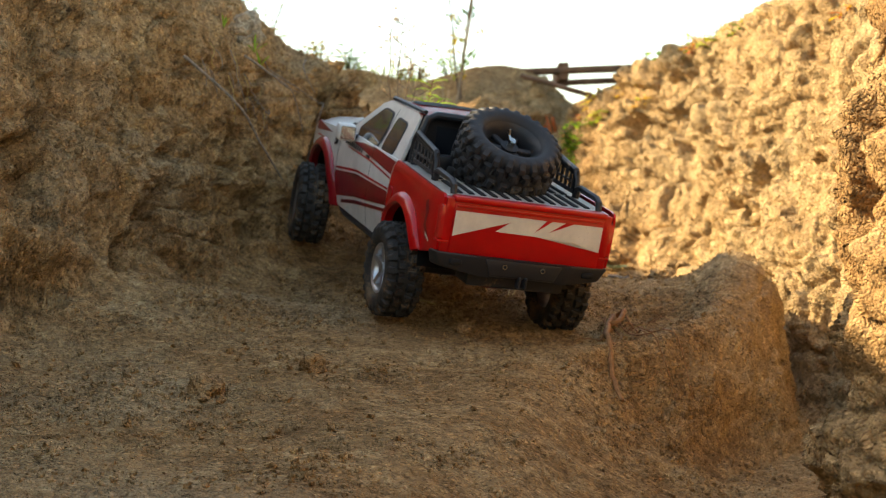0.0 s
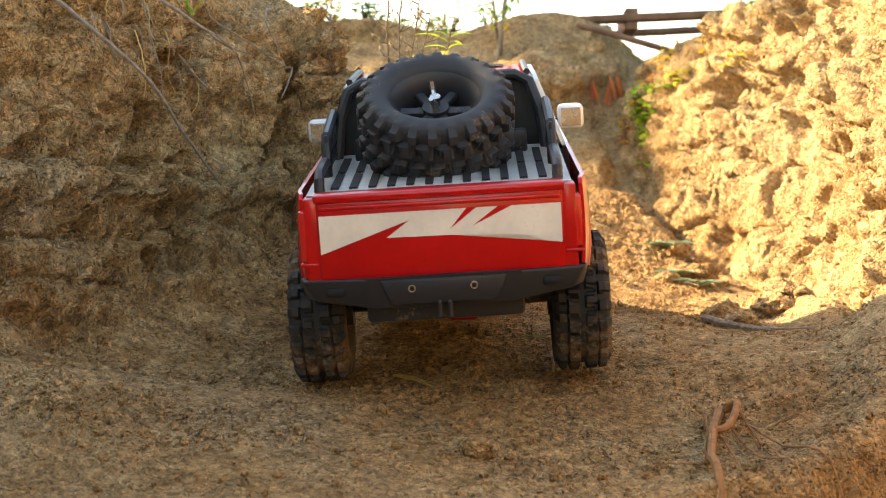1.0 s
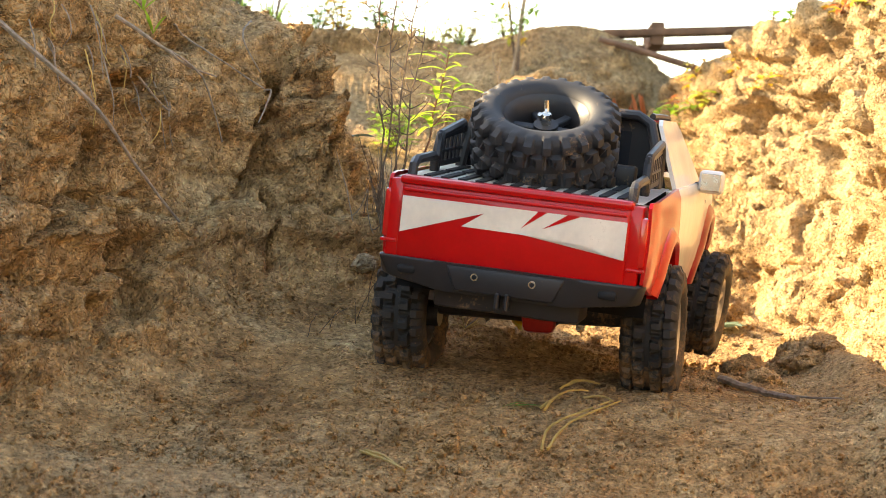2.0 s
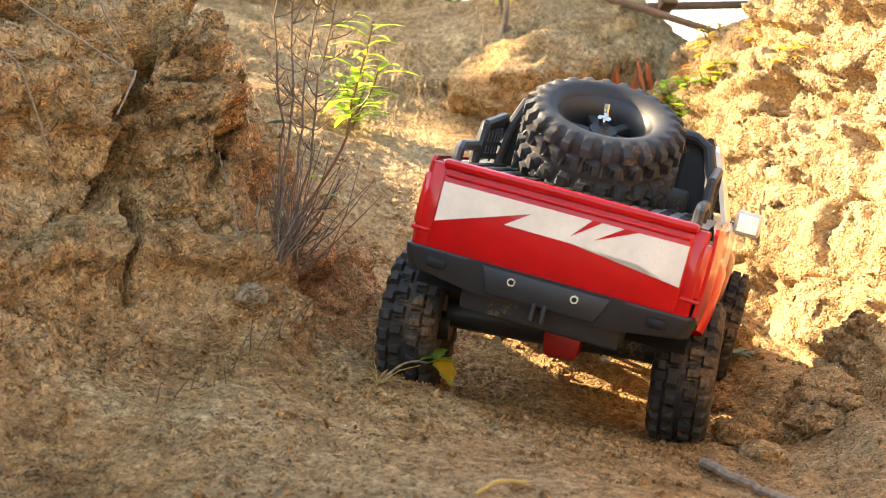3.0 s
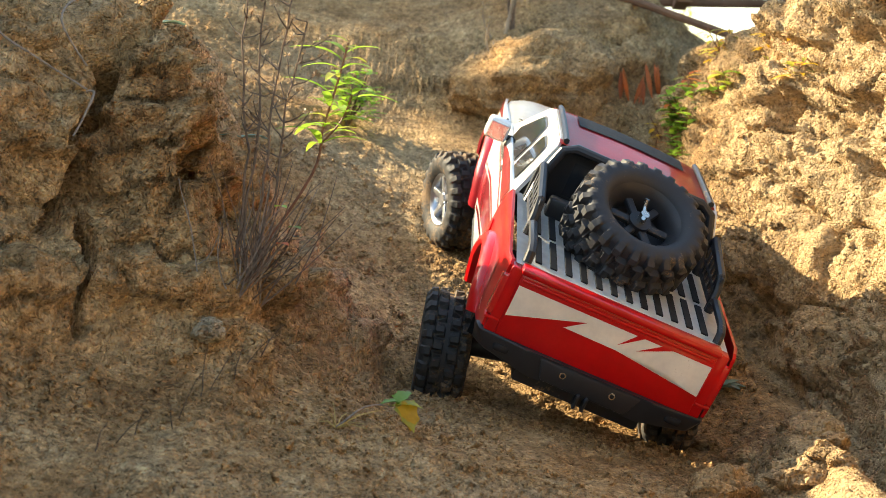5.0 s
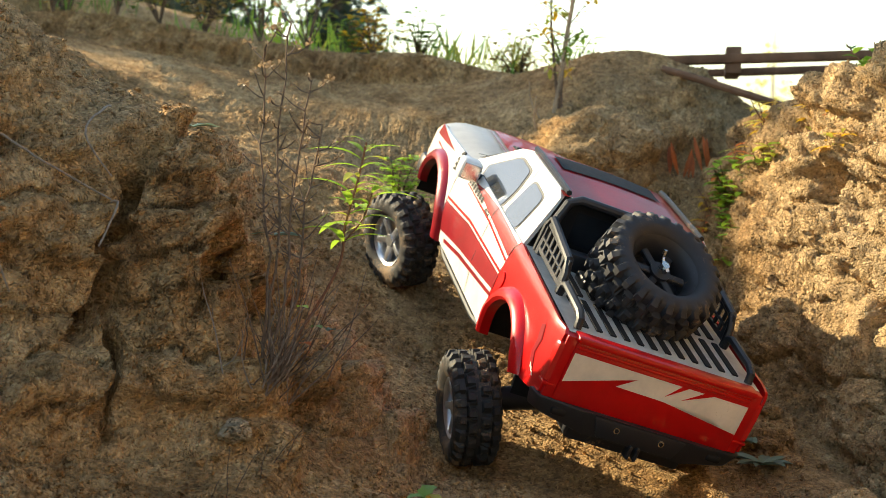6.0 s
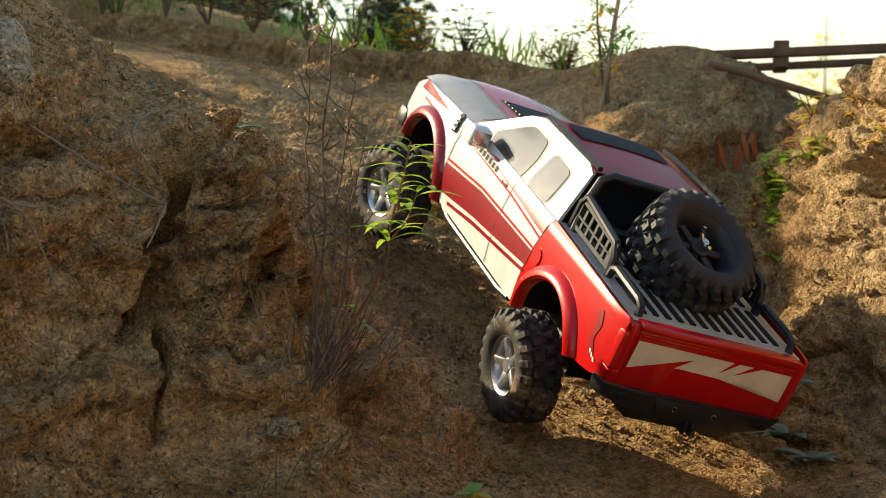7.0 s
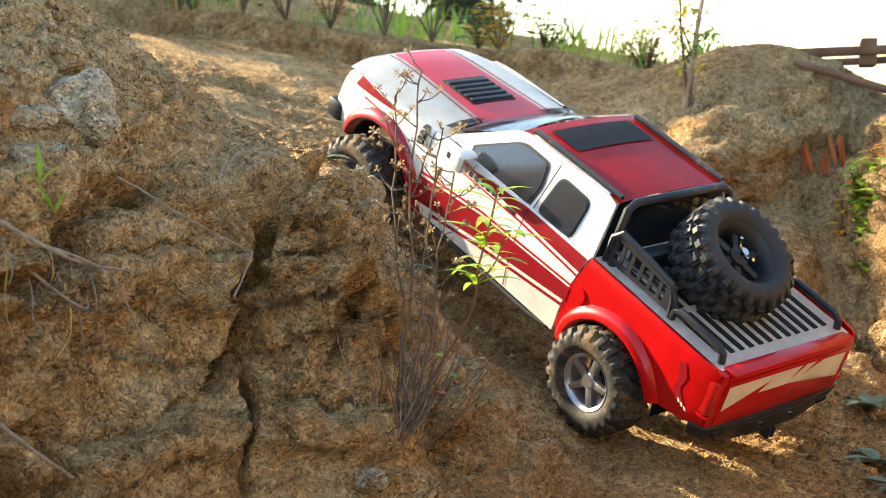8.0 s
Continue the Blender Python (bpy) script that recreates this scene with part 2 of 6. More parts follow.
WALL_Z = [(-1, 0.35), (1.2, 0.40), (1.8, 0.46), (2.6, 0.50), (3.0, 0.48), (3.4, 0.43), (3.7, 0.38), (4.0, 0.39), (5, 0.38)]
# Upright clefts in the bank: x at its foot, half width, depth, lowest and highest point, lean.
CLEFTS = [(-0.093, 0.009, 0.055, 0.15, 0.33, -0.16), (-0.175, 0.005, 0.035, 0.09, 0.26, -0.22), (-0.128, 0.004, 0.03, 0.18, 0.30, 0.15), (-0.062, 0.004, 0.03, 0.11, 0.20, 0.2), (-0.225, 0.006, 0.04, 0.16, 0.36, 0.25),
          (-0.28, 0.010, 0.05, 0.05, 0.24, -0.15), (-0.34, 0.007, 0.045, 0.12, 0.36, 0.3), (-0.41, 0.008, 0.04, 0.02, 0.22, 0.2), (-0.49, 0.010, 0.045, 0.10, 0.33, -0.3), (-0.57, 0.008, 0.04, -0.02, 0.2, 0.2)]


def bank_depth(x, y):
    """How far into the bank a place lies, level with its front foot: from the front, the flank and the back."""
    front = along(x, FRONT_Y)
    lean = (along(x + 0.03, FRONT_Y) - along(x - 0.03, FRONT_Y)) / 0.06
    d = np.minimum((y - front) / np.sqrt(1 + lean * lean), along(y, FLANK_X) - x)
    # Ground left of x = -0.9 is added bank that shades the trail.
    return np.maximum(np.minimum(d, (2.835 - y + 0.25 * np.clip(-0.12 - x, 0, 1)) * 0.9), -0.9 - x)


def ground_height(x, y):
    wx = x + 0.022 * fbm(x, y, 0 * x, 5.0, 3, 11) + 0.012 * fbm(x, y, 0 * x, 17.0, 3, 12)
    wy = y + 0.02 * fbm(x, y, 0 * x, 9.0, 3, 13)
    trail = along(y, TRAIL_Z) + along(y, TILT_X) * np.clip(x - 0.1, -0.4, 0.4)
    trail = trail + along(y, RISE_Z) * np.exp(-((x - along(y, EDGE_X) + 0.02) / 0.045) ** 2)
    hill = ease((along(y, HILL_X) - wx) / along(y, HILL_W)) * ease((y - 2.70) / 0.15)
    z = trail + (along(y, HILL_Z) + 0.12 * np.clip(-0.3 - x, 0, 0.6) - trail) * hill
    d = bank_depth(wx, wy)
    rise = ease(d / 0.06)
    top = along(x, SHOULDER_Z) + (along(x, BANK_Z) - along(x, SHOULDER_Z)) * (1 - np.exp(-np.clip(d - 0.05, 0, None) / 0.09))
    # Bank raised further where unseen, on the left, to shade the near right wall.
    top = top + 0.15 * ease((-0.62 - x) / 0.2) * ease((2.35 - y) / 0.4)
    z = z + (np.maximum(top, z) - z) * rise
    z = z + (0.035 * np.exp(np.minimum(d, 0) / 0.035) + 0.025 * np.exp(np.minimum(d, 0) / 0.10)) * (1 - rise) * ease((2.80 - y) / 0.12)
    z = z + 0.065 * np.exp(-(((x - 0.12) / 0.17) ** 2) - ((y - 4.0) / 0.2) ** 2)
    z = z + 0.055 * ease((wy + 0.2 * wx - 4.0) / 0.06) * ease((0.0 - x) / 0.25)
    edge = ease((wx - along(wy, EDGE_X)) / along(wy, EDGE_W))
    z = z + (along(y, GULLY_Z) - z) * edge
    wall = ease((wx - along(y, WALL_X)) / along(y, WALL_W))
    z = z + (along(y, WALL_Z) + 0.3 * np.clip(x - along(y, WALL_X) - 0.12, 0, 0.4) - z) * wall
    return z


def slanted(x):
    """How far the sheet's rows bend forward beyond the trail, to cross the bank squarely."""
    x = np.maximum(x, -0.95) + 0.06
    return 0.55 * (np.sqrt(x * x + 0.0016) - x)


def ground_sheet():
    """One sheet: rows across the gully, evenly spaced along the slope, with coarse margins out to the horizon."""
    far = np.cumsum(0.012 * 1.16 ** np.arange(56))
    ys = np.concatenate([0.4 - far[::-1], np.arange(0.4, 1.0, 0.016), np.arange(1.0, 1.7, 0.007), np.arange(1.7, 3.5, 0.0036), np.arange(3.5, 4.3, 0.0075), 4.3 + far])
    dense = np.linspace(-0.95, 1.0, 1800)
    cols = 860
    fx, fy = np.meshgrid(dense, ys)
    fy = fy + slanted(fx)
    fz = ground_height(fx, fy)
    weight = np.where((dense[:-1] > -0.5) & (dense[:-1] < 0.62), 1.0, 0.45)
    stretch = np.sqrt(np.diff(fx, axis=1) ** 2 + np.diff(fy, axis=1) ** 2 + np.diff(fz, axis=1) ** 2) * weight
    length = np.concatenate([np.zeros((len(ys), 1)), np.cumsum(stretch, axis=1)], axis=1)
    inner = np.stack([np.interp(np.linspace(0, ln[-1], cols), ln, dense) for ln in length])
    gx = np.concatenate([np.tile(-0.95 - far[::-1], (len(ys), 1)), inner, np.tile(1.0 + far, (len(ys), 1))], axis=1)
    gy = ys[:, None] + slanted(gx)
    z = ground_height(gx, gy)
    e = 0.006
    dx = (ground_height(gx + e, gy) - ground_height(gx - e, gy)) / (2 * e)
    dy = (ground_height(gx, gy + e) - ground_height(gx, gy - e)) / (2 * e)
    size = np.sqrt(dx * dx + dy * dy + 1)
    near = np.exp(-np.clip(np.hypot(gx, gy - 2.5) - 2.2, 0, None) ** 2)
    steep = ease((np.hypot(dx, dy) - 0.35) / 1.2)
    right = ease((gx - 0.25) / 0.15)
    # Trodden clay: soft swells, crumbly patches, shallow scrapes along the way.
    patch = ease(0.5 + 1.4 * fbm(gx, gy, z, 7.0, 3, 31))
    flat = 0.008 * fbm(gx, gy, z, 6.0, 3, 3) + 0.0035 * fbm(gx, gy, z, 26.0, 3, 4)
    flat = flat + (0.25 + patch) * (0.0028 * fbm(gx, gy * 0.7, z, 85.0, 3, 14, 0.55, True) + 0.0016 * fbm(gx, gy, z, 210.0, 2, 16))
    push = flat * (1 - 0.75 * steep)
    # Banks: beds of clay that stand proud or are washed out, broken into slabs, run down by rain, with clefts and holes.
    m = (steep > 0.02) & (near > 0.3)
    x, y, h = gx[m], gy[m], z[m]
    r = right[m]
    scarp = ease((x - along(y, EDGE_X) + 0.05) / 0.05) * ease((along(y, WALL_X) + 0.03 - x) / 0.06) * ease((0.10 - h) / 0.05)
    ux, uy, uz = (v + 0.034 * fbm(x, y, h, 9.0, 3, 40 + k) + 0.010 * fbm(x, y, h, 40.0, 2, 50 + k) for k, v in enumerate((x, y, h)))
    bed = (uz + 0.10 * uy - 0.10 * ux) / 0.040
    floor_ = np.floor(bed)
    share = bed - floor_
    zero = np.zeros_like(floor_).astype(np.int64)
    proud = lattice(floor_.astype(np.int64), zero, zero, 61) - 0.5
    proud_next = lattice(floor_.astype(np.int64) + 1, zero, zero, 61) - 0.5
    beds = proud + (proud_next - proud) * ease((share - 0.80) / 0.20) - 0.30 * (1 - ease(share / 0.16))
    beds = beds * ease(0.50 + 1.3 * fbm(x, y, h, 5.0, 2, 62))
    joint, mark, slant = blocks(ux * 0.8, uy * 0.8, uz * 1.3, 10.0, 71)
    lumps = (0.026 * (mark - 0.5) + 0.014 * slant) * ease(joint / 0.22) - 0.010 * (1 - ease(joint / 0.07))
    joint, mark, slant = blocks(ux, uy, uz * 1.9, 24.0, 81)
    lumps = lumps + ((0.009 * (mark - 0.5) + 0.008 * slant) * ease(joint / 0.25) - 0.003 * (1 - ease(joint / 0.10))) * ease(0.45 + 1.6 * fbm(x, y, h, 8.0, 2, 63))
    joint, mark, slant = blocks(ux, uy, uz * 1.4, 70.0, 91)
    lumps = lumps + (0.0030 * (mark - 0.5) + 0.003 * slant) * ease(joint / 0.3) * ease(0.25 + 1.8 * fbm(x, y, h, 12.0, 2, 64))
    runs = (1 - 0.6 * r) * 0.011 * fbm(ux * 2.4, uy * 2.4, uz * 0.5, 9.0, 2, 68, 0.5, True) + 0.0050 * fbm(ux * 3.2, uy * 3.2, uz * 0.55, 16.0, 3, 66) + 0.0022 * fbm(ux, uy, uz * 0.6, 120.0, 2, 67)
    swell = 0.024 * fbm(x, y, h, 5.0, 3, 5) + 0.007 * fbm(x, y, h, 20.0, 3, 8)
    holes = 0.030 * np.minimum(0, fbm(x, y, h * 1.3, 15.0, 3, 9) + 0.22) * (0.7 + 0.7 * r)
    carve = 0
    for at, half, deep, low, high, lean in CLEFTS:
        wide = half * (0.6 + 0.8 * value_noise(x * 0, y * 0, h * 40, 65))
        across = (ux - at - lean * (h - low)) / wide
        carve = carve - deep * np.exp(-across ** 4) * ease((h - low) / 0.03) * ease((high - h) / 0.03) * (1 - r) * (y < 2.88)
    push[m] += steep[m] * (1 - 0.72 * scarp) * (0.022 * beds * (1.35 - 0.3 * r) + lumps * (0.72 + 0.5 * r) + runs + swell + 1.3 * holes + carve)
    push = push * near
    px, py, pz = gx - push * dx / size, gy - push * dy / size, z + push / size
    h, w = gx.shape
    verts = np.stack([px, py, pz], -1).reshape(-1, 3)
    i = np.arange(h * w).reshape(h, w)
    faces = np.stack([i[:-1, :-1], i[:-1, 1:], i[1:, 1:], i[1:, :-1]], -1).reshape(-1, 4)
    grid = np.stack([px, py, pz], -1)
    nrm = np.cross(np.gradient(grid, axis=1), np.gradient(grid, axis=0)).reshape(-1, 3)
    nrm /= np.linalg.norm(nrm, axis=1, keepdims=True) + 1e-12
    me = bpy.data.meshes.new("ground")
    me.vertices.add(len(verts))
    me.vertices.foreach_set("co", verts.ravel())
    me.loops.add(faces.size)
    me.loops.foreach_set("vertex_index", faces.ravel().astype(np.int32))
    me.polygons.add(len(faces))
    me.polygons.foreach_set("loop_start", np.arange(0, faces.size, 4, dtype=np.int32))
    me.polygons.foreach_set("loop_total", np.full(len(faces), 4, dtype=np.int32))
    me.update(calc_edges=True)
    me.polygons.foreach_set("use_smooth", np.ones(len(faces), dtype=bool))
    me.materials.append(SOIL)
    return verts, nrm, tagged(new("ground", me), "brown sandy clay ground of a narrow eroded gully", "ground", kind="structure")


GROUND_V, GROUND_N, ground = ground_sheet()

# ---- toy truck ----
def part(name, bm, material, parent, label="", sharp=35):
    """Links a bmesh as one mesh object under a thing or under a part."""
    bmesh.ops.recalc_face_normals(bm, faces=bm.faces)
    for f in bm.faces:
        f.smooth = True
    for e in bm.edges:
        e.smooth = len(e.link_faces) == 2 and e.calc_face_angle(0) < radians(sharp)
    me = bpy.data.meshes.new(name)
    bm.to_mesh(me)
    bm.free()
    me.materials.append(material)
    ob = new(name, me)
    ob.parent = parent
    return tagged(ob, label)


def block(a, b, bevel=0.0, segments=2, taper=None):
    """A box between two corners, with rounded edges; taper moves its corners."""
    bm = bmesh.new()
    bmesh.ops.create_cube(bm, size=1)
    for v in bm.verts:
        v.co = Vector([(a[i] + b[i]) / 2 + v.co[i] * (b[i] - a[i]) for i in range(3)])
        if taper:
            v.co = Vector(taper(*v.co))
    if bevel:
        bmesh.ops.bevel(bm, geom=bm.edges[:], offset=bevel, segments=segments, affect="EDGES", profile=0.5)
    return bm


def join(bm, other):
    me = bpy.data.meshes.new("piece")
    other.to_mesh(me)
    other.free()
    bm.from_mesh(me)
    bpy.data.meshes.remove(me)
    return bm


def tube(points, radius, sides=8):
    """A round bar along a line of points."""
    bm = bmesh.new()
    pts = [Vector(p) for p in points]
    rings = []
    for i, p in enumerate(pts):
        d = (pts[min(i + 1, len(pts) - 1)] - pts[max(i - 1, 0)]).normalized()
        a = d.orthogonal().normalized() if not rings else (last - d * last.dot(d)).normalized()
        last, b = a, d.cross(a)
        r = radius[i] if isinstance(radius, (list, tuple)) else radius
        rings.append([bm.verts.new(p + r * (math.cos(k * math.tau / sides) * a + math.sin(k * math.tau / sides) * b)) for k in range(sides)])
    for r0, r1 in zip(rings, rings[1:]):
        for k in range(sides):
            bm.faces.new((r0[k], r0[(k + 1) % sides], r1[(k + 1) % sides], r1[k]))
    bm.faces.new(rings[0][::-1])
    bm.faces.new(rings[-1])
    return bm


def sheet(outline, cuts_y, cuts_z, lay, thick):
    """A panel cut from an outline in (y, z), bent by lay(y, z) -> (x, y, z) and given thickness."""
    bm = bmesh.new()
    bm.faces.new([bm.verts.new((0, y, z)) for y, z in outline])
    for axis, cuts in ((1, cuts_y), (2, cuts_z)):
        for c in cuts:
            co, no = Vector((0, 0, 0)), Vector((0, 0, 0))
            co[axis], no[axis] = c, 1
            bmesh.ops.bisect_plane(bm, geom=bm.verts[:] + bm.edges[:] + bm.faces[:], dist=1e-6, plane_co=co, plane_no=no)
    bmesh.ops.triangulate(bm, faces=bm.faces)
    for v in bm.verts:
        v.co = Vector(lay(v.co.y, v.co.z))
    if thick:
        bmesh.ops.solidify(bm, geom=bm.faces[:], thickness=thick)
    return bm


def surface(us, vs, lay, thick=0.0):
    """A curved panel over a grid."""
    bm = bmesh.new()
    grid = [[bm.verts.new(lay(u, v)) for v in vs] for u in us]
    for i in range(len(us) - 1):
        for j in range(len(vs) - 1):
            bm.faces.new((grid[i][j], grid[i + 1][j], grid[i + 1][j + 1], grid[i][j + 1]))
    if thick:
        bmesh.ops.solidify(bm, geom=bm.faces[:], thickness=thick)
    return bm


def steps(a, b, n):
    return [a + (b - a) * i / n for i in range(n + 1)]


def arc(cy, cz, r, a0, a1, n=12):
    return [(cy + r * math.cos(radians(a)), cz + r * math.sin(radians(a))) for a in steps(a0, a1, n)]


def side_x(y, z):
    """Half width of the body at a height: a shoulder at the top, tucked in below."""
    x = 0.110 + 0.003 * math.cos((z - 0.0) * 30) - 0.35 * max(0, z - 0.030) - 0.12 * max(0, -0.035 - z)
    x -= 0.010 * max(0.0, (y - 0.56) / 0.10) ** 2 + 0.004 * max(0.0, (0.02 - y) / 0.02)
    return x


def cab_x(z):
    return 0.1065 - (z - 0.045) * 0.36


REAR_ARCH, FRONT_ARCH = (0.130, -0.074), (0.549, -0.072)


def torus_section(profile, segments):
    """A ring about x from a closed profile of (x, radius)."""
    bm = bmesh.new()
    rings = [[bm.verts.new((x, r * math.cos(a), r * math.sin(a))) for x, r in profile] for a in [math.tau * k / segments for k in range(segments)]]
    n = len(profile)
    for k in range(segments):
        r0, r1 = rings[k], rings[(k + 1) % segments]
        for j in range(n):
            bm.faces.new((r0[j], r0[(j + 1) % n], r1[(j + 1) % n], r1[j]))
    return bm


def tyre(radius, width, rim, count):
    """A crawler tyre about x, moulded in one piece: rounded carcass, staggered centre lugs, shoulder lugs that wrap on to the sidewall."""
    w, r, high = width / 2, radius * 0.915, radius * 0.085
    across = [(-0.72, 0.0), (-0.95, 0.25), (-1.0, 0.5), (-0.985, 0.68), (-0.965, 0.74), (-0.93, 0.84), (-0.90, 0.88), (-0.80, 0.965), (-0.74, 0.975), (-0.58, 0.99), (-0.52, 0.99), (-0.46, 0.995), (-0.40, 1.0), (-0.14, 1.0), (-0.08, 1.0)]
    across = across + [(-x, k) for x, k in across[::-1]]
    around = count * 10
    bm = bmesh.new()
    rings = []
    for i in range(around):
        a = math.tau * i / around
        ring = []
        for x, k in across:
            s = 1 if x > 0 else -1
            ph = (i / 10 + (0.5 if s > 0 else 0.0)) % 1.0
            ax = abs(x)
            lift = 0.0
            if 0.60 > ax > 0.0 and ax >= 0.10:
                q = (ph + 0.45 + (ax - 0.25) * 0.7) % 1.0
                lift = 1.0 if (0.18 < q < 0.80 and ax <= 0.47) else 0.0
            if ax >= 0.55:
                q = (ph + 0.06 * (ax - 0.7)) % 1.0
                wide = 0.62 if i // 10 % 2 else 0.70
                lift = (1.0 if 0.12 < q < wide else 0.0) * (1.0 if ax < 0.92 and k > 0.86 else 0.85 if k > 0.8 else 0.55 if k > 0.72 else 0.0)
            base = rim + (r - rim) * k
            out = high * lift
            side = 0.05 * w * lift * s if ax > 0.9 else 0.0
            rr = base + out * (1.0 if k > 0.9 else 0.45)
            ring.append(bm.verts.new((x * w + side, rr * math.cos(a), rr * math.sin(a))))
        rings.append(ring)
    n = len(across)
    for i in range(around):
        r0, r1 = rings[i], rings[(i + 1) % around]
        for j in range(n):
            bm.faces.new((r0[j], r0[(j + 1) % n], r1[(j + 1) % n], r1[j]))
    return bm


def spoked_rim(radius, width, spokes):
    """A five-spoke rim about x, open between the spokes, dished to its outer face at +x."""
    w = width / 2
    bm = torus_section([(-w, radius), (-w, radius * 0.93), (-w * 0.6, radius * 0.84), (w * 0.75, radius * 0.86), (w * 0.9, radius * 0.93), (w, radius * 1.01), (w * 0.8, radius * 1.0), (0, radius * 0.9)], 40)
    for k in range(spokes):
        a = math.tau * k / spokes
        m = Matrix.Rotation(a, 4, "X")
        arm = block((w * 0.30, -radius * 0.13, radius * 0.12), (w * 0.72, radius * 0.13, radius * 0.90), 0.0012, 2,
                    lambda x, y, z: (x + (0.004 if z > radius * 0.5 else 0.0), y * (0.78 if z > radius * 0.5 else 1.25), z))
        arm.transform(m)
        join(bm, arm)
    hub = bmesh.new()
    bmesh.ops.create_cone(hub, cap_ends=True, segments=20, radius1=radius * 0.30, radius2=radius * 0.24, depth=w * 0.7, matrix=pose(w * 0.5, 0, 0, 0, 90, 0))
    return join(bm, hub)


def disc(radius, depth, m, segments=18, top=1.0):
    bm = bmesh.new()
    bmesh.ops.create_cone(bm, cap_ends=True, segments=segments, radius1=radius, radius2=radius * top, depth=depth, matrix=m)
    return bm


def rounded(points, r=0.3, n=3):
    """An outline with its corners rounded by a share of the shorter side."""
    out = []
    for i, p in enumerate(points):
        p, a, b = Vector(p), Vector(points[i - 1]), Vector(points[(i + 1) % len(points)])
        d = min((a - p).length, (b - p).length) * r
        p0, p1 = p + (a - p).normalized() * d, p + (b - p).normalized() * d
        for k in range(n + 1):
            t = k / n
            out.append(tuple((1 - t) ** 2 * p0 + 2 * t * (1 - t) * p + t * t * p1))
    return out


truck = tagged(new("pickup_truck"), "red and white toy pickup truck carrying a spare tyre", "toy truck")
WHEELS = []


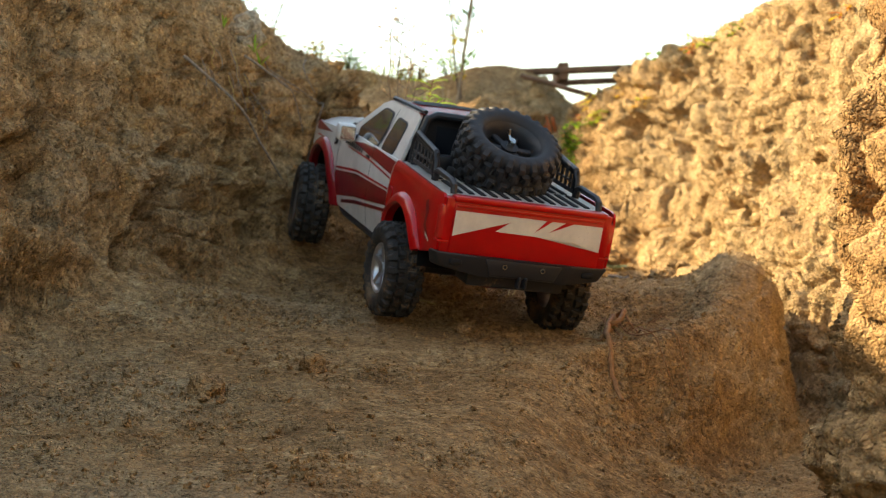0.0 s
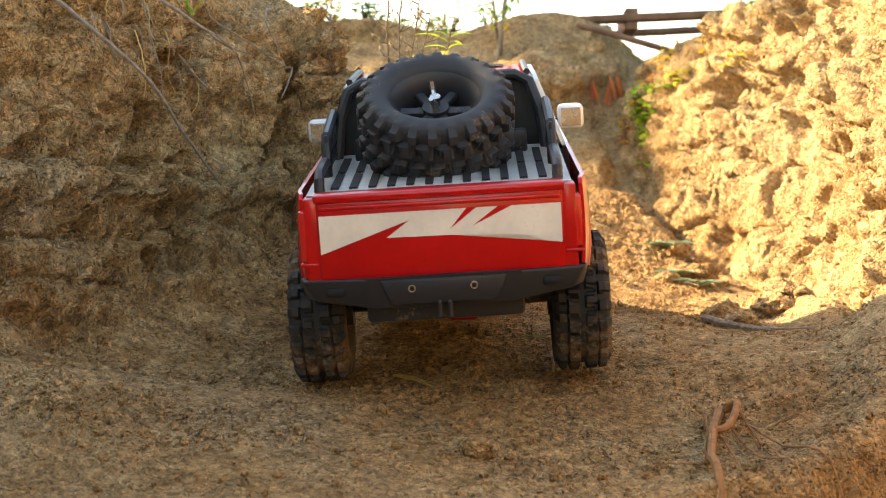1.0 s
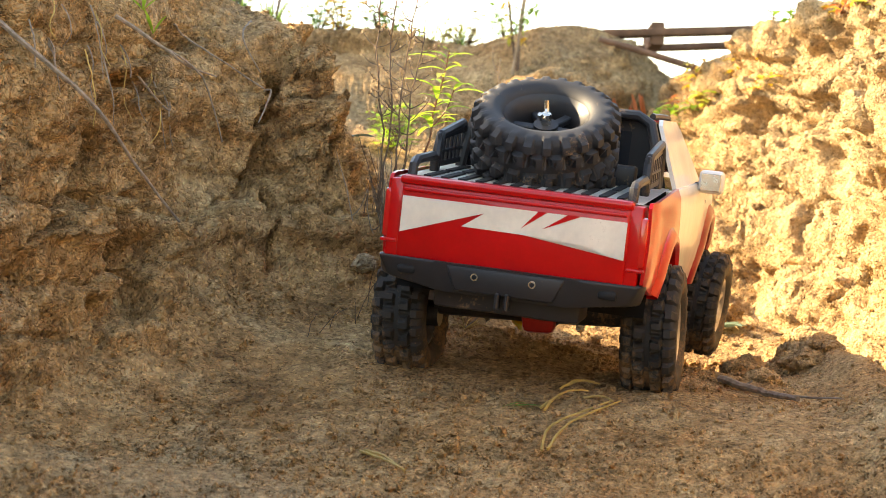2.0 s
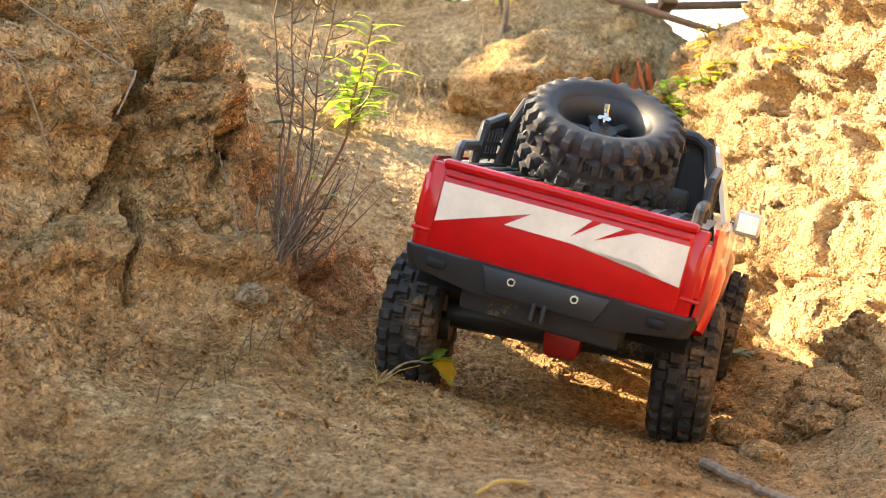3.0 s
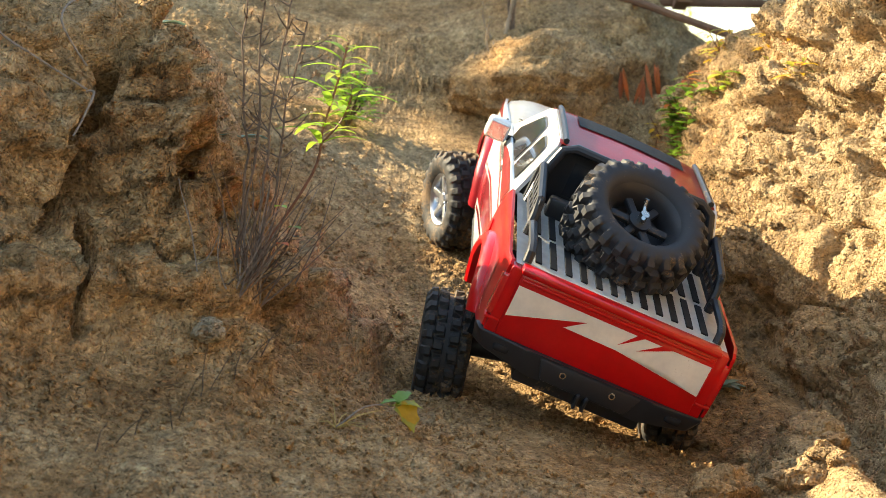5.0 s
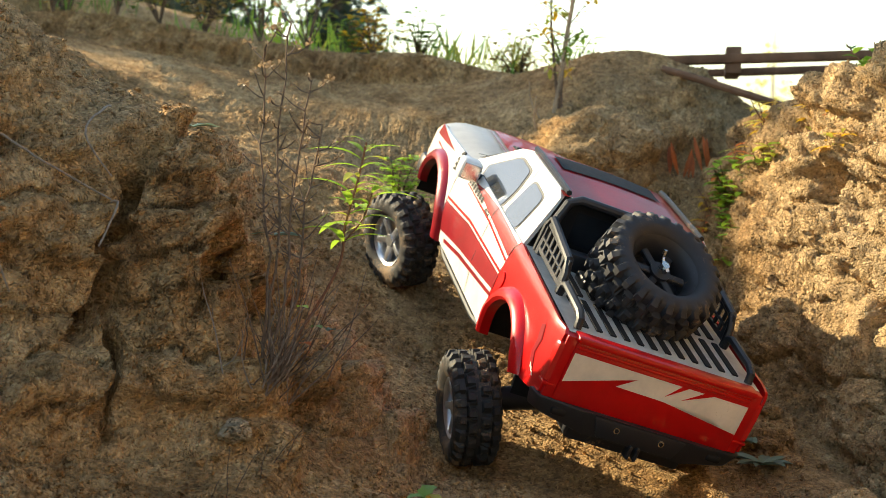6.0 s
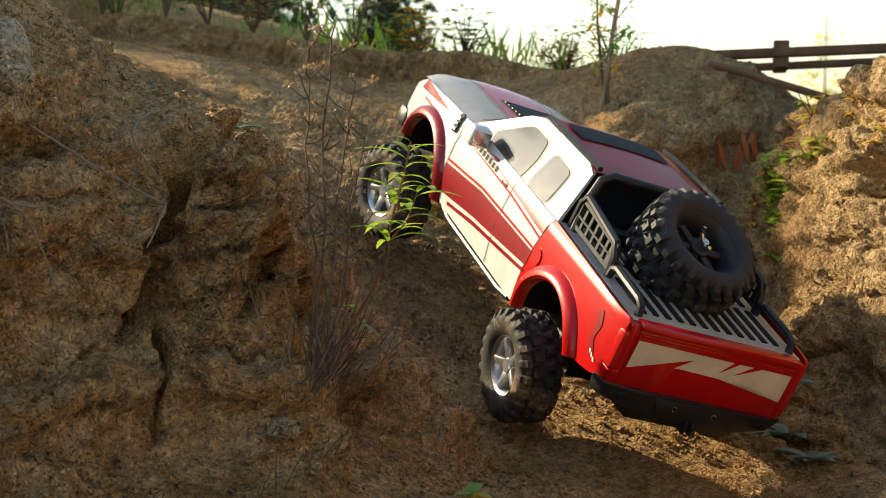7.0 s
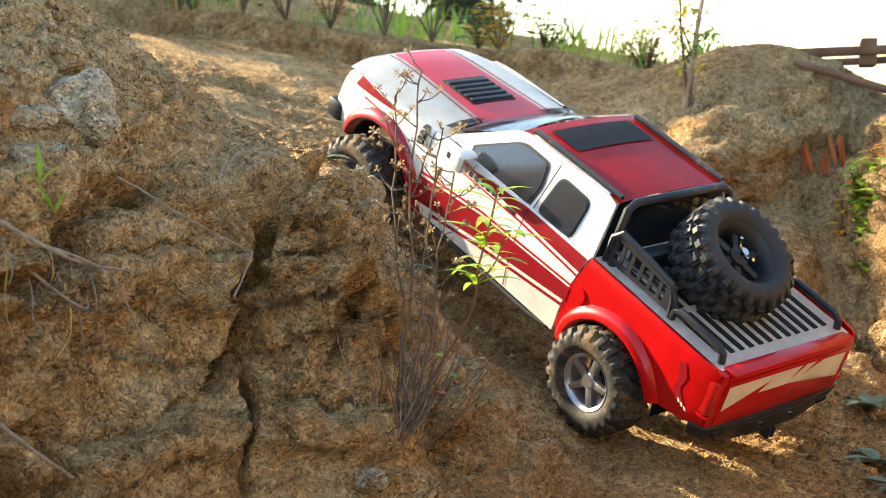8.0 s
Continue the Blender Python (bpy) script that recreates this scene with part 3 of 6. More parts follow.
def truck_body():
    ry, rz = REAR_ARCH
    fy, fz = FRONT_ARCH
    for s in (-1, 1):
        lay = lambda y, z: (s * side_x(y, z), y, z)
        over = lambda g: (lambda y, z: (s * (side_x(y, z) + g), y, z))
        # bed side with its wheel arch
        rear = [(0.0, -0.034), (0.0, 0.028), (0.004, 0.032), (0.196, 0.038), (0.206, 0.0), (0.216, -0.066)] + arc(ry, rz, 0.069, 8, 158, 14) + [(0.05, -0.047), (0.02, -0.041)]
        bed = part("bed_side", sheet(rear, steps(0.02, 0.19, 7), (-0.05, -0.03, -0.015, 0.0, 0.015, 0.024, 0.030, 0.034), lay, 0.003), RED, truck, "glossy red bed side with a flared wheel arch")
        # door and cab side below the windows
        mid = [(0.220, -0.072), (0.208, 0.0), (0.198, 0.0375), (0.452, 0.0380), (0.470, 0.0), (0.474, -0.060), (0.462, -0.072)]
        door = part("door_side", sheet(mid, steps(0.22, 0.45, 8), (-0.06, -0.045, -0.03, -0.015, 0.0, 0.015, 0.026, 0.033), lay, 0.003), WHITE, truck, "white cab side with red stripes")
        front = [(0.476, -0.070), (0.472, 0.0), (0.454, 0.0360), (0.615, 0.0285), (0.646, 0.012), (0.655, -0.022), (0.648, -0.046), (0.618, -0.046)] + arc(fy, fz, 0.071, 22, 178, 14)
        fender = part("front_fender", sheet(front, steps(0.48, 0.64, 7), (-0.05, -0.03, -0.015, 0.0, 0.015, 0.026, 0.033), lay, 0.003), WHITE, truck, "white front fender with a red flared arch")
        # flares round the arches
        for (cy, cz, r, a0, a1), mat, own in (((ry, rz, 0.069, 4, 160), RED, bed), ((fy, fz, 0.071, 18, 182), DARK_RED, fender)):
            bm = bmesh.new()
            rows = []
            for y, z in arc(cy, cz, 1.0, a0, a1, 20):
                d = Vector((y - cy, z - cz)).normalized()
                ring = []
                for dr, dx in ((0.013, -0.001), (0.011, 0.004), (0.005, 0.0085), (0.0, 0.009), (-0.003, 0.006), (-0.003, -0.004)):
                    yy, zz = cy + d.x * (r + dr), cz + d.y * (r + dr)
                    ring.append(bm.verts.new((s * (side_x(yy, zz) + dx), yy, zz)))
                rows.append(ring)
            for r0, r1 in zip(rows, rows[1:]):
                for j in range(6):
                    bm.faces.new((r0[j], r0[(j + 1) % 6], r1[(j + 1) % 6], r1[j]))
            part("fender_flare", bm, mat, own)
        # inner wheel wells
        for cy, cz, own in ((ry, rz, bed), (fy, fz, fender)):
            part("wheel_well", surface(arc(cy, cz, 0.072, 5, 175, 12), (s * 0.055, s * 0.108), lambda p, x: (x, p[0], p[1]), 0.002), SLOT, own)
        # stripes, a panel gap and the fuel cap
        for outline, mat, own in (([(0.472, -0.024), (0.36, -0.010), (0.207, -0.006), (0.208, -0.024), (0.36, -0.042), (0.472, -0.060)], DARK_RED, door),
                                  ([(0.471, -0.0175), (0.36, -0.0045), (0.206, -0.001), (0.206, -0.0035), (0.36, -0.0075), (0.471, -0.0205)], RED, door),
                                  ([(0.44, -0.0605), (0.36, -0.0465), (0.209, -0.0285), (0.209, -0.0325), (0.36, -0.0515), (0.44, -0.0650)], DARK_RED, door),
                                  ([(0.40, 0.0285), (0.36, 0.0335), (0.30, 0.0365), (0.200, 0.0345), (0.203, 0.0170), (0.30, 0.0225)], DARK_RED, door),
                                  ([(0.42, 0.0175), (0.30, 0.0165), (0.204, 0.0105), (0.204, 0.0130), (0.30, 0.0190), (0.42, 0.0190)], RED, door),
                                  ([(0.622, 0.014), (0.613, 0.030), (0.516, 0.024)], DARK_RED, fender), ([(0.60, 0.008), (0.596, 0.0105), (0.520, 0.010)], RED, fender)):
            part("stripe", sheet(outline, steps(min(p[0] for p in outline) + 0.02, max(p[0] for p in outline) - 0.02, 6), (-0.045, -0.03, -0.015, 0.0, 0.015, 0.026), over(0.0006), 0.0), mat, own)
        for y in (0.300, 0.468):
            part("panel_gap", sheet([(y + 0.004, -0.070), (y + 0.0055, -0.070), (y - 0.0005, 0.036), (y - 0.002, 0.036)], (), (-0.03, 0.0, 0.03), over(0.0008), 0.0), SLOT, door)
        part("fuel_cap", disc(0.009, 0.002, pose(s * 0.1135, 0.192, -0.005, 0, 90, 0)), RED, bed)
        part("door_handle", block((s * 0.1115 - 0.002, 0.312, 0.018), (s * 0.1115 + 0.002, 0.330, 0.023), 0.0015), BLACK, door, "small dark door handle")
        # lettering on the door, drawn as bars
        for k in range(9):
            y = 0.438 - k * 0.0105
            part("lettering_bar", sheet([(y, 0.0205), (y - 0.0062, 0.0205), (y - 0.0062, 0.0275), (y, 0.0275)], (), (), over(0.0009), 0.0), SLOT, door)
        for k in range(3):
            part("lettering_bar", sheet([(0.018 + k * 0.005, -0.029 + k * 0.002), (0.021 + k * 0.005, -0.029 + k * 0.002), (0.023 + k * 0.005, -0.025 + k * 0.002), (0.020 + k * 0.005, -0.025 + k * 0.002)], (), (), over(0.0009), 0.0), DECAL, bed)
        # stepped recess behind the tail lamp
        part("side_recess", sheet([(0.046, 0.014), (0.038, 0.018), (0.030, 0.004), (0.034, -0.010), (0.024, -0.024), (0.030, -0.030), (0.042, -0.014), (0.040, -0.002)], (), (-0.015, 0.0, 0.01), over(0.0007), 0.0), DARK_RED, bed)
        # fender vent
        vent = part("fender_vent", sheet(rounded([(0.478, 0.012), (0.490, 0.010), (0.486, 0.036), (0.476, 0.037)]), (), (0.02, 0.03), over(0.0012), 0.0015), SLOT, fender, "black louvred vent")
        for k in range(3):
            part("louvre", sheet([(0.479, 0.015 + k * 0.007), (0.487, 0.0145 + k * 0.007), (0.486, 0.0175 + k * 0.007), (0.479, 0.018 + k * 0.007)], (), (), over(0.0035), 0.001), SILVER, vent)
        # tail lamp block at the corner
        lamp = part("tail_lamp", block((s * 0.1025 - 0.0075, -0.004, -0.021), (s * 0.1025 + 0.0075, 0.020, 0.020), 0.003, 2), LAMP_RED, truck, "red tail lamp")
        part("lamp_rib", block((s * 0.103 - 0.007, -0.0055, -0.0245), (s * 0.103 + 0.007, 0.012, -0.0215), 0.001), RED, lamp)
    # front end, closed
    nose = part("nose", block((-0.098, 0.63, -0.046), (0.098, 0.655, 0.016), 0.006, 2), WHITE, truck)
    part("grille", block((-0.065, 0.653, -0.018), (0.065, 0.659, 0.014), 0.002), BLACK, nose)
    fb = block((-0.108, 0.652, -0.052), (0.108, 0.680, -0.026), 0.006, 2, lambda x, y, z: (x, y - (0.012 if abs(x) > 0.1 else 0), z))
    part("front_bumper", fb, BLACK, truck, "black plastic front bumper")
    # bonnet with a red centre and a louvred scoop
    bz = lambda x, y: 0.0420 + 0.0060 * (1 - (x / 0.104) ** 2) - 2.2 * max(0, y - 0.60) ** 2 - 0.045 * max(0, y - 0.46) - 0.35 * max(0, abs(x) - 0.088)
    bonnet = part("bonnet", surface(steps(-0.1085, 0.1085, 16), steps(0.440, 0.652, 14), lambda x, y: (x * (1 - 0.10 * max(0, y - 0.58) / 0.07), y, bz(x, y)), 0.003), WHITE, truck, "white bonnet with a broad red centre stripe")
    part("centre_stripe", surface(steps(-1, 1, 8), steps(0.446, 0.645, 10), lambda u, y: (u * (0.040 + 0.012 * (0.65 - y) / 0.2), y, bz(u * 0.045, y) + 0.0012)), RED, bonnet)
    for s in (-1, 1):
        part("pinstripe", surface((0, 1), steps(0.446, 0.645, 10), lambda u, y: (s * (0.045 + 0.012 * (0.65 - y) / 0.2 + u * 0.003), y, bz(0.05, y) + 0.0014)), DARK_RED, bonnet)
    scoop = part("bonnet_scoop", block((-0.034, 0.495, 0.042), (0.034, 0.560, 0.0485), 0.002, 2, lambda x, y, z: (x, y, z - (0.003 if y > 0.54 else 0))), SLOT, bonnet, "black louvred bonnet scoop")
    for k in range(5):
        y = 0.500 + k * 0.0115
        part("louvre", block((-0.032, y, 0.0478 - k * 0.0007), (0.032, y + 0.006, 0.0503 - k * 0.0007), 0.001), BLACK, scoop)


def truck_cab():
    def set_low(name, bm, *rest):
        bmesh.ops.translate(bm, vec=(0, 0, -0.0105), verts=bm.verts)
        return part(name, bm, *rest)

    roof_z = lambda x, y: 0.1085 + 0.004 * (1 - (x / 0.083) ** 2) - 3.0 * max(0, y - 0.33) ** 2 - 1.0 * max(0, 0.225 - y) ** 2
    # pillars and window surrounds: one shell a side
    for s in (-1, 1):
        lay = lambda y, z: (s * cab_x(z), y, z)
        over = lambda g: (lambda y, z: (s * (cab_x(z) + g), y, z))
        side = set_low("cab_side", sheet([(0.198, 0.045), (0.203, 0.075), (0.208, 0.104), (0.225, 0.1095), (0.345, 0.1085), (0.372, 0.100), (0.452, 0.050)], (0.24, 0.28, 0.32, 0.36, 0.40), (0.06, 0.075, 0.09, 0.10), lay, 0.004), WHITE, truck, "white cab side with two tinted windows")
        for outline in (rounded([(0.306, 0.047), (0.303, 0.072), (0.310, 0.094), (0.352, 0.095), (0.408, 0.060), (0.402, 0.047)], 0.25), rounded([(0.236, 0.048), (0.237, 0.090), (0.284, 0.092), (0.289, 0.048)], 0.22)):
            c = Vector((sum(p[0] for p in outline) / len(outline), sum(p[1] for p in outline) / len(outline)))
            grow = [tuple(c + (Vector(p) - c) * 1.09) for p in outline]
            frame_ = set_low("window_frame", sheet(grow, (), (0.06, 0.075, 0.09), over(0.0006), 0.001), BLACK, side)
            set_low("window", sheet(outline, (), (0.06, 0.075, 0.09), over(0.0014), 0.001), GLASS, side, "dark tinted side window")
        set_low("panel_gap", sheet([(0.2955, 0.047), (0.2970, 0.047), (0.2945, 0.102), (0.2930, 0.102)], (), (0.06, 0.08), over(0.001), 0.0), SLOT, side)
        rail = set_low("roof_rail", tube([(s * 0.079, y, roof_z(0.079, y) + 0.003) for y in steps(0.208, 0.350, 8)], 0.0032, 6), BLACK, truck, "black roof rail")
        # door mirror
        mirror = set_low("door_mirror", block((s * 0.126 - 0.013, 0.388, 0.039), (s * 0.126 + 0.013, 0.409, 0.063), 0.005, 3), WHITE, truck, "white door mirror")
        set_low("mirror_arm", tube([(s * 0.102, 0.400, 0.046), (s * 0.122, 0.399, 0.045)], 0.004, 6), BLACK, mirror)
        set_low("mirror_glass", block((s * 0.126 - 0.010, 0.3868, 0.042), (s * 0.126 + 0.010, 0.3882, 0.060), 0.0005, 1), STEEL, mirror)
    roof = set_low("roof", surface(steps(-0.0845, 0.0845, 12), steps(0.205, 0.362, 12), lambda x, y: (x, y, roof_z(x, y)), 0.003), RED, truck, "red roof with a black panel")
    set_low("roof_panel", surface(steps(-0.060, 0.060, 8), steps(0.300, 0.345, 5), lambda x, y: (x, y, roof_z(x, y) + 0.0012)), SLOT, roof, "black roof panel")
    shield = set_low("windscreen", surface(steps(-1, 1, 10), steps(0, 1, 6), lambda u, v: (u * (0.102 - 0.020 * v), 0.455 - 0.095 * v + 0.014 * (1 - u * u), 0.054 + 0.051 * v), 0.002), GLASS, truck, "tinted windscreen")
    set_low("wiper_trim", surface(steps(-1, 1, 10), (0, 1), lambda u, v: (u * 0.102, 0.464 - 0.012 * v + 0.014 * (1 - u * u), 0.055 + 0.004 * v), 0.001), BLACK, shield)
    rear = set_low("cab_rear", surface(steps(-1, 1, 6), steps(0, 1, 4), lambda u, v: (u * (0.104 - 0.022 * v), 0.199 + 0.008 * v, 0.030 + 0.078 * v), 0.003), BLACK, truck, "dark rear wall of the cab")
    set_low("rear_window", surface((-0.062, 0.062), (0.062, 0.096), lambda x, z: (x, 0.1995 + 0.008 * (z - 0.03) / 0.078 - 0.0015, z), 0.001), GLASS, rear)


def truck_bed():
    deck = part("tonneau", surface(steps(-0.103, 0.103, 10), steps(0.004, 0.198, 8), lambda x, y: (x, y, 0.0305 + 0.035 * y - 0.04 * max(0, abs(x) - 0.09)), 0.004), DECK, truck, "white bed cover with rows of black slots")
    for k in range(12):
        x = -0.082 + k * 0.0149
        for y0, y1 in ((0.022, 0.088), (0.098, 0.170)):
            part("slot", block((x - 0.0032, y0, 0.0), (x + 0.0032, y1, 1.0), 0.0, 1, lambda px, y, z: (px, y, (0.0320 if z > 0.5 else 0.0290) + 0.035 * y)), SLOT, deck)
    gate = part("tailgate", block((-0.0955, -0.0065, -0.036), (0.0955, 0.006, 0.026), 0.003, 2), RED, truck, "red tailgate with a cream lightning decal")
    for s in (-1, 1):
        part("corner_post", block((min(s * 0.093, s * 0.1055), -0.0045, -0.038), (max(s * 0.093, s * 0.1055), 0.020, 0.029), 0.002, 2), RED, gate)
    part("gate_lip", block((-0.097, -0.010, 0.0250), (0.097, 0.008, 0.0325), 0.003, 2), RED, gate)
    part("gate_crease", block((-0.093, -0.0085, 0.019), (0.093, -0.004, 0.0225), 0.0012, 2), RED, gate)
    flat = lambda z, x: (x, -0.0071, z)
    at = lambda u, v: (-0.0935 + 0.187 * u, 0.0152 - 0.0302 * v)
    for outline, mat, y in (([(0, 0), (1, 0), (1, 1.02), (0.94, 0.97), (0.83, 0.74), (0.55, 0.67), (0.276, 0.65), (0.372, 0.23), (0, 1)], DECAL, -0.0071),
                            ([(0.612, -0.01), (0.652, -0.01), (0.54, 0.51)], RED, -0.0075), ([(0.742, -0.01), (0.80, -0.01), (0.634, 0.46)], RED, -0.0075)):
        bm = bmesh.new()
        bm.faces.new([bm.verts.new((at(u, v)[0], y, at(u, v)[1])) for u, v in outline])
        bmesh.ops.triangulate(bm, faces=bm.faces)
        part("decal", bm, mat, gate, "cream lightning-shaped decal" if mat is DECAL else "red slash across the decal")
    # rear bumper
    bm = bmesh.new()
    top = [(-0.114, 0.012), (-0.110, -0.006), (-0.060, -0.0125), (0.060, -0.0125), (0.110, -0.006), (0.114, 0.012)]
    low = [(-0.110, 0.012), (-0.100, -0.003), (-0.054, -0.0095), (0.054, -0.0095), (0.100, -0.003), (0.110, 0.012)]
    t = [bm.verts.new((x, y, -0.0350)) for x, y in top]
    b = [bm.verts.new((x, y, -0.0545 - (0.006 if abs(x) < 0.08 else -0.002))) for x, y in low]
    for i in range(5):
        bm.faces.new((t[i], b[i], b[i + 1], t[i + 1]))
    bm.faces.new((t[5], b[5], b[0], t[0]))
    bm.faces.new(t)
    bm.faces.new(b[::-1])
    bmesh.ops.bevel(bm, geom=bm.edges[:], offset=0.0025, segments=2, affect="EDGES", profile=0.5)
    bumper = part("rear_bumper", bm, BLACK, truck, "scuffed black plastic rear bumper")
    for x in (-0.0246, 0.0234):
        screw = part("screw", disc(0.0031, 0.003, pose(x, -0.0138, -0.0437, 90, 0, 0), 16), STEEL, bumper, "round steel screw head")
        part("socket", disc(0.0021, 0.0012, pose(x, -0.0154, -0.0437, 90, 0, 0), 6), SLOT, screw)
    for s in (-1, 1):
        part("recess", block((s * 0.084 - 0.008, -0.0105, -0.049), (s * 0.084 + 0.008, -0.0040, -0.041), 0.003, 2), SLOT, bumper)
    part("centre_panel", block((-0.050, -0.0138, -0.0570), (0.050, -0.009, -0.0365), 0.0025, 2, lambda x, y, z: (x * (0.82 if z < -0.045 else 1.0), y, z)), BLACK, bumper)
    for x in (-0.004, 0.004):
        part("hitch", block((x - 0.0018, -0.018, -0.068), (x + 0.0018, -0.006, -0.054), 0.001, 1), BLACK, bumper)
    # roll bar: rails, mesh panels and a hoop behind the cab
    deck_z = lambda y: 0.0305 + 0.035 * y
    for s in (-1, 1):
        x = s * 0.093
        rail = part("bed_rail", tube([(x, 0.014, deck_z(0.014)), (x, 0.016, deck_z(0.016) + 0.009), (x, 0.024, deck_z(0.024) + 0.013), (x, 0.078, deck_z(0.078) + 0.014), (x, 0.086, deck_z(0.086) + 0.011), (x, 0.088, deck_z(0.088))], 0.0042, 8), BLACK, truck, "black tubular bed rail")
        grid = part("side_guard", tube([(x, 0.090, deck_z(0.09)), (x, 0.093, deck_z(0.09) + 0.020), (x, 0.100, deck_z(0.09) + 0.032), (x, 0.180, deck_z(0.18) + 0.040), (x, 0.190, deck_z(0.19) + 0.030), (x, 0.191, deck_z(0.19))], 0.0042, 8), BLACK, truck, "black perforated side guard")
        for z0, z1 in ((0.003, 0.0085), (0.0155, 0.0185), (0.0255, 0.033)):
            part("guard_bar", block((x - 0.0015, 0.093, z0), (x + 0.0015, 0.190, z1), 0.0006, 1, lambda px, y, z: (px, y, z + deck_z(y) + (0.006 if y > 0.15 and z > 0.02 else 0))), BLACK, grid)
        for k in range(7):
            y = 0.096 + k * 0.0145
            part("guard_bar", block((x - 0.0013, y, 0.004), (x + 0.0013, y + (0.010 if k in (0, 6) else 0.0055), 0.030), 0.0006, 1, lambda px, yy, z: (px, yy, z + deck_z(yy))), BLACK, grid)
    part("roll_hoop", tube([(-0.092, 0.182, 0.034), (-0.088, 0.190, 0.070), (-0.080, 0.195, 0.094), (-0.068, 0.197, 0.1005), (0.068, 0.197, 0.1005), (0.080, 0.195, 0.094), (0.088, 0.190, 0.070), (0.092, 0.182, 0.034)], 0.0050, 10), BLACK, truck, "black roll hoop behind the cab")
    part("tyre_carrier", block((-0.060, 0.120, 0.033), (0.060, 0.150, 0.045), 0.003, 2), BLACK, truck)
    part("tyre_carrier", block((-0.075, 0.160, 0.035), (0.075, 0.178, 0.055), 0.003, 2), BLACK, truck)


def truck_spare():
    m = pose(-0.001, 0.1060, 0.0735, 28, 2, 0) @ pose(0, 0, 0, 0, -90, 0)
    bm = tyre(0.0655, 0.061, 0.036, 24)
    bm.transform(m)
    spare = part("spare_wheel", bm, RUBBER, truck, "large knobbly black spare tyre", 50)
    rim = torus_section([(-0.024, 0.037), (-0.024, 0.034), (-0.005, 0.030), (0.010, 0.029), (0.020, 0.034), (0.0235, 0.037)], 36)
    for k in range(6):
        arm = block((0.004, -0.004, 0.006), (0.010, 0.004, 0.031), 0.001, 1)
        arm.transform(Matrix.Rotation(k * math.tau / 6, 4, "X"))
        join(rim, arm)
    join(rim, disc(0.011, 0.010, pose(0.008, 0, 0, 0, 90, 0)))
    join(rim, disc(0.034, 0.003, pose(-0.006, 0, 0, 0, 90, 0), 30))
    rim.transform(m)
    part("rim", rim, BLACK, spare, "black six-spoke rim")
    nut = disc(0.0045, 0.012, pose(0.017, 0, 0, 0, 90, 0), 8)
    for s in (-1, 1):
        join(nut, tube([(0.018, s * 0.002, 0), (0.022, s * 0.010, 0.002), (0.029, s * 0.013, 0.003)], 0.0022, 6))
    nut.transform(m)
    part("wing_nut", nut, STEEL, spare, "bright steel wing nut")


